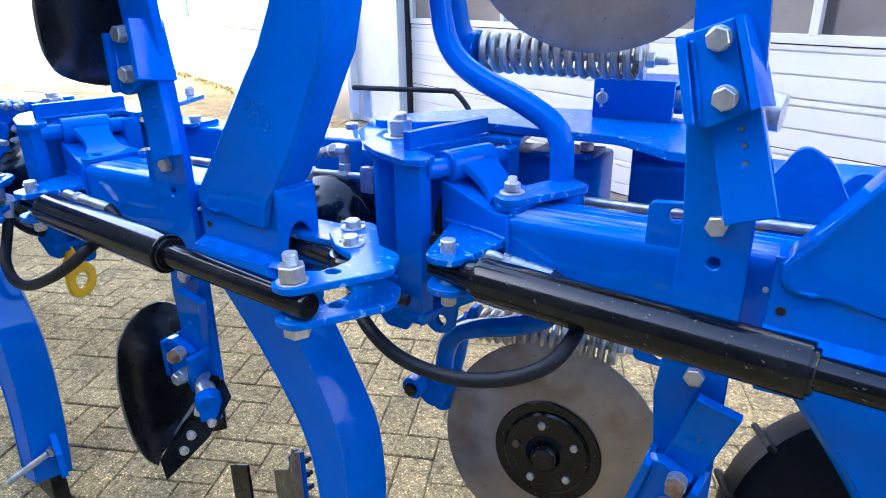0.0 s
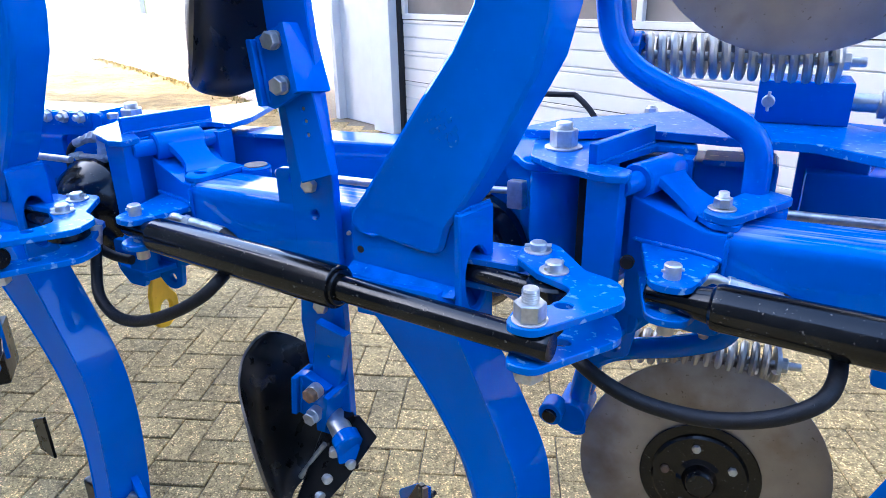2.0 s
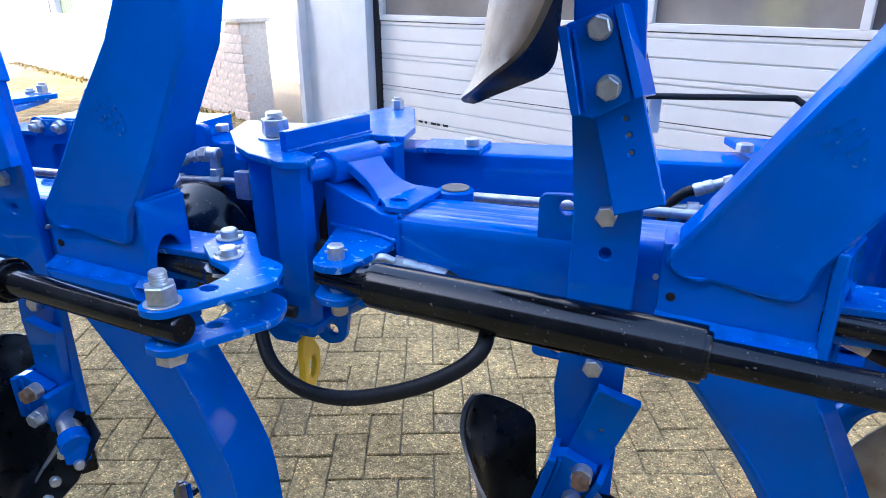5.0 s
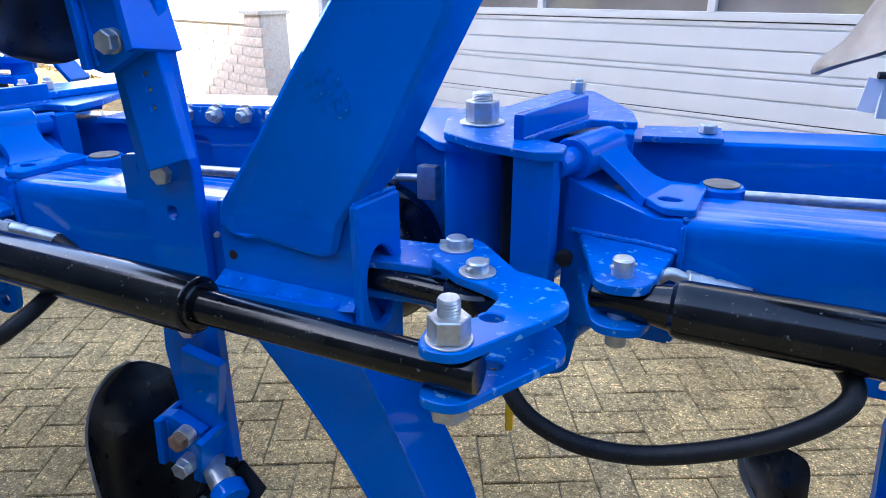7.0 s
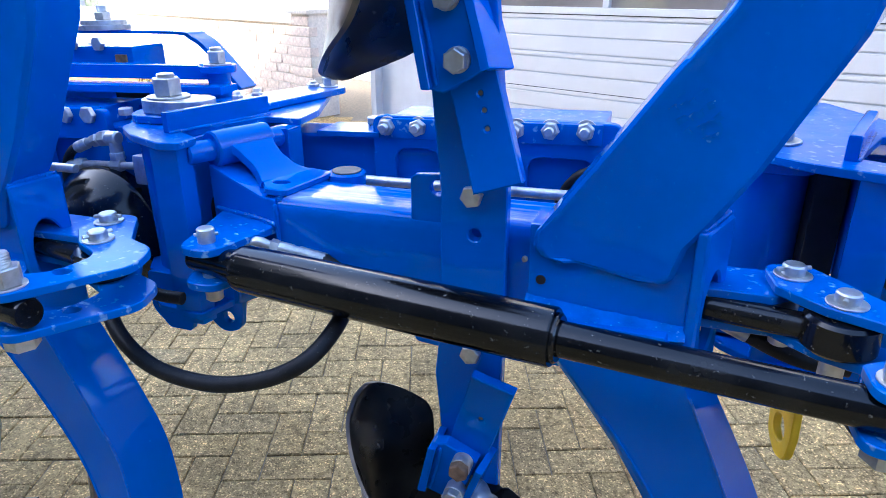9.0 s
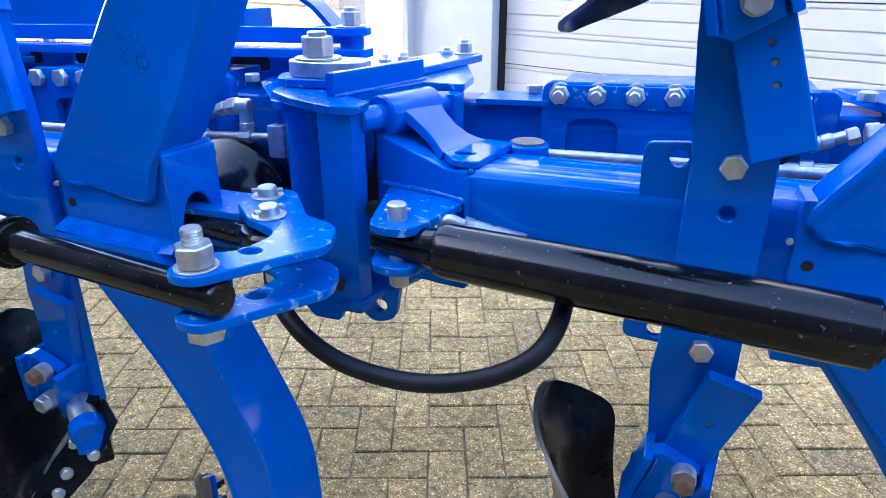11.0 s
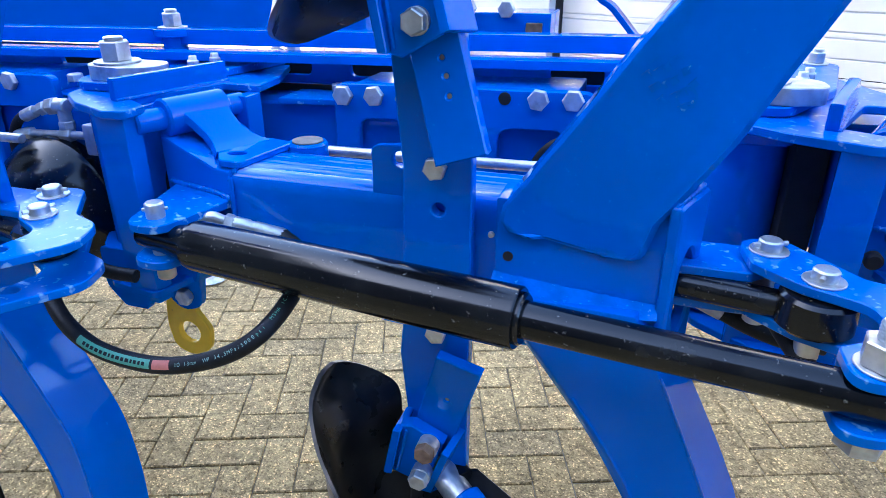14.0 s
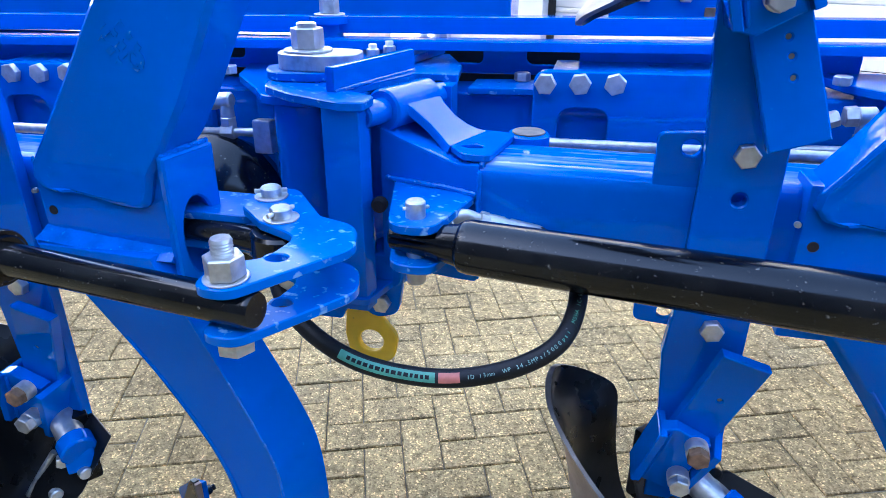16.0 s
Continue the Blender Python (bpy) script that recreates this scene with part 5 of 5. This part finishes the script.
# ---- disc coulters on unit A ----
def coulter(up):
    c = thing("disc_coulter", (-0.40, 1.07, 1.06 if up else 0.85), "spring-loaded disc coulter with rust-stained steel disc and blue arm", "disc coulter", "disc coulters")

    def half(bm):
        return bm if up else mirrored(bm, Z0)
    part("base_plate", half(plate(fillet([(-0.448, 0.935, 0.02), (-0.405, 0.905, 0.02), (-0.318, 1.055, 0.015), (-0.375, 1.10, 0.015)]), 1.044, 1.057)), BLUE_DUST, c)
    part("arm", half(tube([(-0.378, 1.072, 1.050), (-0.379, 1.074, 1.100), (-0.386, 1.077, 1.130), (-0.408, 1.083, 1.154), (-0.468, 1.090, 1.185), (-0.540, 1.10, 1.212), (-0.600, 1.113, 1.244), (-0.636, 1.123, 1.288), (-0.652, 1.128, 1.36), (-0.655, 1.128, 1.46)], 0.0215, 18, 6)), BLUE, c)
    part("knuckle", half(join(rod((-0.662, 1.085, 1.405), (-0.662, 1.185, 1.405), 0.036, 26, 0.003), rod((-0.696, 1.055, 1.387), (-0.696, 1.10, 1.387), 0.026, 22, 0.003))), BLUE, c)
    part("pin", half(rod((-0.696, 1.045, 1.387), (-0.696, 1.11, 1.387), 0.015, 18, 0.002)), BLACK, c)
    part("spring_arm", half(tube([(-0.665, 1.165, 1.41), (-0.650, 1.172, 1.35), (-0.640, 1.180, 1.29), (-0.612, 1.19, 1.256)], 0.027, 14, 5)), BLUE, c)
    part("spring_seat", half(plate(ring(1.19, 1.256, 0.040, n=30), -0.612, -0.598, axis='x')), BLUE, c)
    part("spring", half(coil((-0.592, 1.190, 1.256), (-0.292, 1.215, 1.250), 0.0315, 0.0078, 14.5)), STEEL, c)
    part("spring_rod", half(rod((-0.60, 1.190, 1.256), (-0.245, 1.219, 1.249), 0.008, 14)), ZINC, c)
    part("end_washer", half(lathe((-0.292, 1.215, 1.250), (-0.284, 1.216, 1.250), [(0, 0.036), (1, 0.036)], 28)), ZINC, c)
    z = 1.250 if up else 2 * Z0 - 1.250
    part("nut", hexagon((-0.283, 1.216, z), (1, 0.05, 0), 0.026, 0.015), ZINC, c)
    nz = 1.057 if up else 2 * Z0 - 1.057
    stud(c, (-0.419, 0.955, nz), (0, 0, 1 if up else -1), 0.024, 0.016, 0.008, 0.010, 0.021)
    # disc: shallow dished steel with a bolted hub
    m = Matrix.Translation((-0.360, 1.120, 1.506) if up else (-0.395, 1.135, 0.426)) @ Vector((0.10, -1.0, -0.12 if up else 0.12)).to_track_quat('Z', 'Y').to_matrix().to_4x4()
    prof = [(0.03, 0.012), (0.10, 0.012), (0.105, 0.009), (0.17, 0.004), (0.235, -0.006), (0.246, -0.0095)]
    bm = bmesh.new()
    rows = []
    seg = 64
    for r, h in prof + [(r, h - 0.005) for r, h in prof[::-1]]:
        rows.append([bm.verts.new((r * math.cos(2 * math.pi * i / seg), r * math.sin(2 * math.pi * i / seg), h)) for i in range(seg)])
    for a, b in zip(rows, rows[1:] + rows[:1]):
        for i in range(seg):
            j = (i + 1) % seg
            bm.faces.new((a[i], a[j], b[j], b[i]))
    part("disc", turned(bm, m), DISC, c)
    part("hub", turned(join(lathe((0, 0, 0.0125), (0, 0, 0.014), [(0, 0.118), (1, 0.116)], 48), lathe((0, 0, 0.010), (0, 0, 0.022), [(0, 0.095), (0.7, 0.095), (1, 0.090)], 40), lathe((0, 0, 0.020), (0, 0, 0.050), [(0, 0.05), (0.2, 0.034), (0.8, 0.03), (1, 0.024)], 32)), m), BLACK, c)
    for k in range(5):
        a = 2 * math.pi * k / 5 + 0.5
        part("hub_bolt", hexagon(m @ Vector((0.068 * math.cos(a), 0.068 * math.sin(a), 0.020)), m.to_3x3() @ Vector((0, 0, 1)), 0.016, 0.009), RUST if k == 2 else ZINC, c)
    part("fork", half(tube([(-0.655, 1.165, 1.44), (-0.60, 1.19, 1.47), (-0.50, 1.185, 1.49), (-0.41, 1.165, 1.494)], 0.02, 12, 5)), BLUE, c)
    return c


coulter(True)
coulter(False)

# ---- headstock end of the frame beyond unit A ----
head = thing("headstock", (-0.3, 1.3, 0.88), "blue painted steel headstock with gooseneck plate and clevis box", "headstock")
part("gooseneck_plate", plate(fillet([(-0.80, 1.075, 0.03), (-0.70, 1.085, 0.04), (-0.60, 1.15, 0.06), (-0.44, 1.135, 0.06), (-0.30, 1.135, 0.06), (-0.20, 1.06, 0.03), (-0.145, 1.05, 0.01), (-0.125, 1.14, 0.02), (-0.18, 1.25, 0.05), (-0.30, 1.40, 0.05), (-0.55, 1.36, 0.08), (-0.74, 1.20, 0.05)], 6), 1.112, 1.128), BLUE_DUST, head)
part("clevis_box", join(box(-0.400, -0.245, 1.296, 1.308, 1.128, 1.205, 0.003), box(-0.400, -0.245, 1.40, 1.412, 1.128, 1.205, 0.003), box(-0.400, -0.245, 1.304, 1.404, 1.193, 1.205, 0.003)), BLUE, head)
part("clevis_pin", rod((-0.380, 1.285, 1.168), (-0.380, 1.42, 1.168), 0.0115, 20), ZINC, head)
part("split_pin", rod((-0.380, 1.288, 1.150), (-0.380, 1.288, 1.186), 0.003, 10, 0.0005), ZINC, head)
part("column", bevelled(loft([[Vector(p) for p in ((-0.315, 1.30, z), (-0.20, 1.27, z), (-0.16, 1.42, z), (-0.29, 1.46, z))] for z in (0.70, 1.112)]), 0.006), BLUE, head)
part("base_block", along(-0.30, 0.9, 1.25, 1.40, 0.88, 1.05, 0.01), BLUE, head)
tr = thing("top_link", (-0.1, 1.36, 1.14), "short silver steel top link with threaded ends", "top link")
part("tube", lathe((-0.20, 1.345, 1.165), (-0.06, 1.330, 1.155), [(0, 0.018), (0.02, 0.026), (0.10, 0.026), (0.11, 0.034), (1, 0.034)], 28), ZINC, tr)
part("rod_end", rod((-0.385, 1.355, 1.168), (-0.19, 1.345, 1.165), 0.017, 20), ZINC, tr)
rb = thing("turn_bracket", (0.08, 1.2, 0.95), "round-shouldered blue turning bracket behind the leg", "bracket")
part("bracket", plate(fillet([(-0.045, 0.92), (-0.05, 1.09, 0.02), (-0.015, 1.148, 0.04), (0.03, 1.12, 0.05), (0.085, 1.02, 0.05), (0.11, 0.92)]), 1.12, 1.135, axis='y'), BLUE, rb)
part("bracket", plate(fillet([(0.04, 0.92), (0.04, 1.06, 0.02), (0.07, 1.10, 0.04), (0.11, 1.08, 0.04), (0.15, 1.0, 0.04), (0.17, 0.92)]), 1.19, 1.205, axis='y'), BLUE, rb)
part("bush", rod((-0.08, 1.14, 0.99), (-0.08, 1.20, 0.99), 0.055, 30), RUST, rb)

# parking wheel tyre low behind unit A
wheel = thing("support_wheel", (0.13, 1.04, 0.25), "black rubber support wheel with worn tread", "wheel")
part("tyre", turned(lathe((0, 0, -0.07), (0, 0, 0.07), [(0, 0.15), (0.05, 0.21), (0.2, 0.235), (0.5, 0.24), (0.8, 0.235), (0.95, 0.21), (1, 0.15)], 48), Matrix.Translation((0.19, 1.06, 0.50)) @ Matrix.Rotation(radians(72), 4, 'X') @ Matrix.Rotation(radians(15), 4, 'Y')), TYRE, wheel)
for k in range(14):
    a = 2 * math.pi * k / 14
    part("tread_lug", turned(box(-0.006, 0.006, 0.232, 0.248, -0.06, 0.06, 0.003, 1), Matrix.Translation((0.19, 1.06, 0.50)) @ Matrix.Rotation(radians(72), 4, 'X') @ Matrix.Rotation(radians(15), 4, 'Y') @ Matrix.Rotation(a, 4, 'Z')), TYRE, wheel)

# bracket bar with hanging tag above unit B
bar = thing("marker_bracket", (-0.95, 1.39, 1.07), "thin bent steel bar with pale plate and paper tag", "bracket")
part("bar", tube([(-1.06, 1.384, 1.138), (-0.95, 1.39, 1.140), (-0.79, 1.40, 1.143), (-0.768, 1.40, 1.140), (-0.735, 1.39, 1.115), (-0.71, 1.38, 1.085)], 0.0065, 10, 5), DARK, bar)
part("plate", box(-1.045, -1.02, 1.40, 1.41, 1.06, 1.135, 0.002), GREYPLATE, bar)
part("tag", turned(box(-0.028, 0.0, -0.001, 0.001, -0.06, 0.0, 0.0005, 1), Matrix.Translation((-1.045, 1.39, 1.13)) @ Matrix.Rotation(radians(8), 4, 'Y')), PLASTER, bar, "white paper tag with a few dark strokes")

# stand foot under the frame
foot = thing("parking_foot", (-4.47, 1.97, 0.0), "round zinc parking stand foot on the pavers", "stand foot")
part("pad", lathe((-4.47, 1.97, 0.002), (-4.47, 1.97, 0.03), [(0, 0.07), (0.3, 0.075), (0.6, 0.06), (1, 0.03)], 30), ZINC, foot)
part("leg", rod((-4.47, 1.97, 0.02), (-4.47, 1.97, 0.72), 0.022, 18), BLUE, foot)

# printed bands on the hose under unit D
def print_on_hose():
    path = [p + at(3) for p in smooth_path(hose_path(*HANG[3]), 8)]
    lens = [0]
    for a, b in zip(path, path[1:]):
        lens.append(lens[-1] + (b - a).length)

    def spot(d):
        k = max(i for i in range(len(lens)) if lens[i] <= d)
        k = min(k, len(path) - 2)
        f = (d - lens[k]) / (lens[k + 1] - lens[k])
        p, t = path[k].lerp(path[k + 1], f), -(path[k + 1] - path[k]).normalized()
        n = Vector((0.10, -0.80, 0.60))
        n = (n - t * n.dot(t)).normalized()
        return p, t, n

    pr = thing("hose_print", Vector((-0.44, 0.70, 0.85)) + at(3), "green and red printed marking along the hydraulic hose", "hose marking")

    def band(name, d0, d1, material, half_angle, lift=0.0003):
        bm = bmesh.new()
        rows = []
        for i in range(13):
            p, t, n = spot(d0 + (d1 - d0) * i / 12)
            q = t.cross(n)
            rows.append([bm.verts.new(p + (0.0112 + lift) * (math.cos(a) * n + math.sin(a) * q)) for a in [half_angle * (k / 3 - 1) for k in range(7)]])
        for a, b in zip(rows, rows[1:]):
            for k in range(6):
                bm.faces.new((a[k], a[k + 1], b[k + 1], b[k]))
        return part(name, bm, material, pr)

    band("green_band", 0.345, 0.466, GREEN_PRINT, 0.54)
    band("red_band", 0.316, 0.341, RED_PRINT, 0.54)
    rnd = random.Random(5)
    d = 0.455
    while d > 0.352:
        w = rnd.uniform(0.003, 0.006)
        band("logo_bar", d, d - w, RUBBER, 0.2, 0.0006)
        d -= w + 0.0022
    text = "ID 13mm  WP 34,5MPa/5000psi  MSHA IC-8/14"
    d = 0.306
    for ch in text:
        if ch != " ":
            cu = bpy.data.curves.new("letter", 'FONT')
            cu.body, cu.size, cu.align_x = ch, 0.0064, 'CENTER'
            tmp = bpy.data.objects.new("letter", cu)
            me = bpy.data.meshes.new_from_object(tmp)
            bpy.data.objects.remove(tmp)
            p, t, n = spot(d)
            q = n.cross(t)
            lm = bmesh.new()
            lm.from_mesh(me)
            bpy.data.meshes.remove(me)
            for v in lm.verts:
                ang = (v.co.y - 0.0026) / 0.0112
                v.co = p + t * v.co.x + (0.0112 + 0.0006) * (math.cos(ang) * n + math.sin(ang) * q)
            o = part("letter", lm, GREEN_PRINT if ch.isalpha() and d < 0.2 else WHITE_PRINT, pr)
            o.data.set_sharp_from_angle(angle=3.1)
        d -= 0.0047
    return pr


print_on_hose()

# ---- bricks of the garden wall ----
def brick_mesh(name, sx, sy, sz, c):
    bm = box(-sx / 2, sx / 2, -sy / 2, sy / 2, -sz / 2, sz / 2, c, 1)
    me = bpy.data.meshes.new(name)
    bm.to_mesh(me)
    bm.free()
    return me


full = brick_mesh("brick", 0.235, 0.10, 0.088, 0.004)
full.materials.append(BRICKMAT)
half_b = brick_mesh("brick", 0.112, 0.10, 0.088, 0.004)
half_b.materials.append(BRICKMAT)
rnd = random.Random(9)
for row in range(9):
    x = 0.32
    first = row % 2
    while x < 9.2:
        w = 0.112 if first else 0.235
        ob = new("brick", half_b if first else full)
        ob.parent = garden
        ob.matrix_basis = Matrix.Translation(-garden.location) @ GM @ Matrix.Translation((x + w / 2, 0.050 + rnd.uniform(-0.003, 0.003), 0.05 + row * 0.1))
        x += w + 0.011
        first = 0
part("pillar", turned(box(-0.02, 0.30, -0.12, 0.188, 0.0, 1.03, 0.004), GM), MORTAR, garden)
part("coping", turned(box(-0.05, 0.33, -0.15, 0.23, 1.03, 1.075, 0.008), GM), MORTAR, garden)
for row in range(10):
    for k in range(2):
        ob = new("brick", full if k == row % 2 else half_b)
        ob.parent = garden
        cx = (0.104, 0.240) if row % 2 == 0 else (0.042, 0.180)
        ob.matrix_basis = Matrix.Translation(-garden.location) @ GM @ Matrix.Translation((cx[k] - 0.012 if row % 2 == 0 and k == 0 else cx[k], 0.15 + rnd.uniform(-0.002, 0.002), 0.06 + row * 0.1))

# ---- pavers in herringbone ----
PW, PANG = 0.1055, radians(20.4)
PO = Vector((-1.735, 1.335, 0))
ca, sa = math.cos(PANG), math.sin(PANG)
rnd = random.Random(4)
near, far_v, far_f = [], [], []


def paver_verts(cx, cy, hx, hy, tilt, dz):
    out = []
    for z, e in ((-0.016, 0.0), (-0.0035, 0.0), (0.0, 0.0035)):
        for sx, sy in ((-1, -1), (1, -1), (1, 1), (-1, 1)):
            x, y = sx * (hx - e), sy * (hy - e)
            out.append((cx + ca * x - sa * y, cy + sa * x + ca * y, z + dz + tilt[0] * x + tilt[1] * y))
    return out


PF = [(0, 1, 5, 4), (1, 2, 6, 5), (2, 3, 7, 6), (3, 0, 4, 7), (4, 5, 9, 8), (5, 6, 10, 9), (6, 7, 11, 10), (7, 4, 8, 11), (8, 9, 10, 11)]
for i in range(-110, 110):
    for j in range(-90, 110):
        d = (i - j) % 4
        if d not in (0, 3):
            continue
        nx, ny = (2, 1) if d == 0 else (1, 2)
        lx, ly = (i + nx / 2) * PW, (j + ny / 2) * PW
        x, y = PO.x + ca * lx - sa * ly, PO.y + sa * lx + ca * ly
        if not (-12 < x < 8 and -5.9 < y < 9.5):
            continue
        if (Vector((x, y, 0)) - WALL0).dot(WN) < 0.12:
            continue
        hx, hy = nx * PW / 2 - 0.0014 - rnd.uniform(0, 0.0008), ny * PW / 2 - 0.0014 - rnd.uniform(0, 0.0008)
        tilt, dz = (rnd.gauss(0, 0.010), rnd.gauss(0, 0.010)), rnd.gauss(0, 0.0012)
        if -4.3 < x < -0.4 and 0.85 < y < 2.4:
            near.append((d, x, y, tilt, dz))
        else:
            k = len(far_v)
            far_v += paver_verts(x, y, hx, hy, tilt, dz)
            far_f += [tuple(k + q for q in f) for f in PF]
me = bpy.data.meshes.new("pavers")
me.from_pydata(far_v, [], far_f)
me.materials.append(PAVER)
pv = new("paver_field", me)
pv.parent = ground
pv.location = -ground.location
tagged(pv, "worn sandy concrete pavers", kind="stuff")
meshes = {}
for d in (0, 3):
    nx, ny = (2, 1) if d == 0 else (1, 2)
    me = bpy.data.meshes.new("paver")
    me.from_pydata(paver_verts(0, 0, nx * PW / 2 - 0.0017, ny * PW / 2 - 0.0017, (0, 0), 0), [], PF)
    me.materials.append(PAVER)
    meshes[d] = me
for k, (d, x, y, tilt, dz) in enumerate(near):
    ob = new("paver", meshes[d])
    ob.parent = ground
    ob.matrix_basis = Matrix.Translation(Vector((x, y, dz)) - ground.location) @ Matrix.Rotation(tilt[1], 4, 'X') @ Matrix.Rotation(-tilt[0], 4, 'Y')
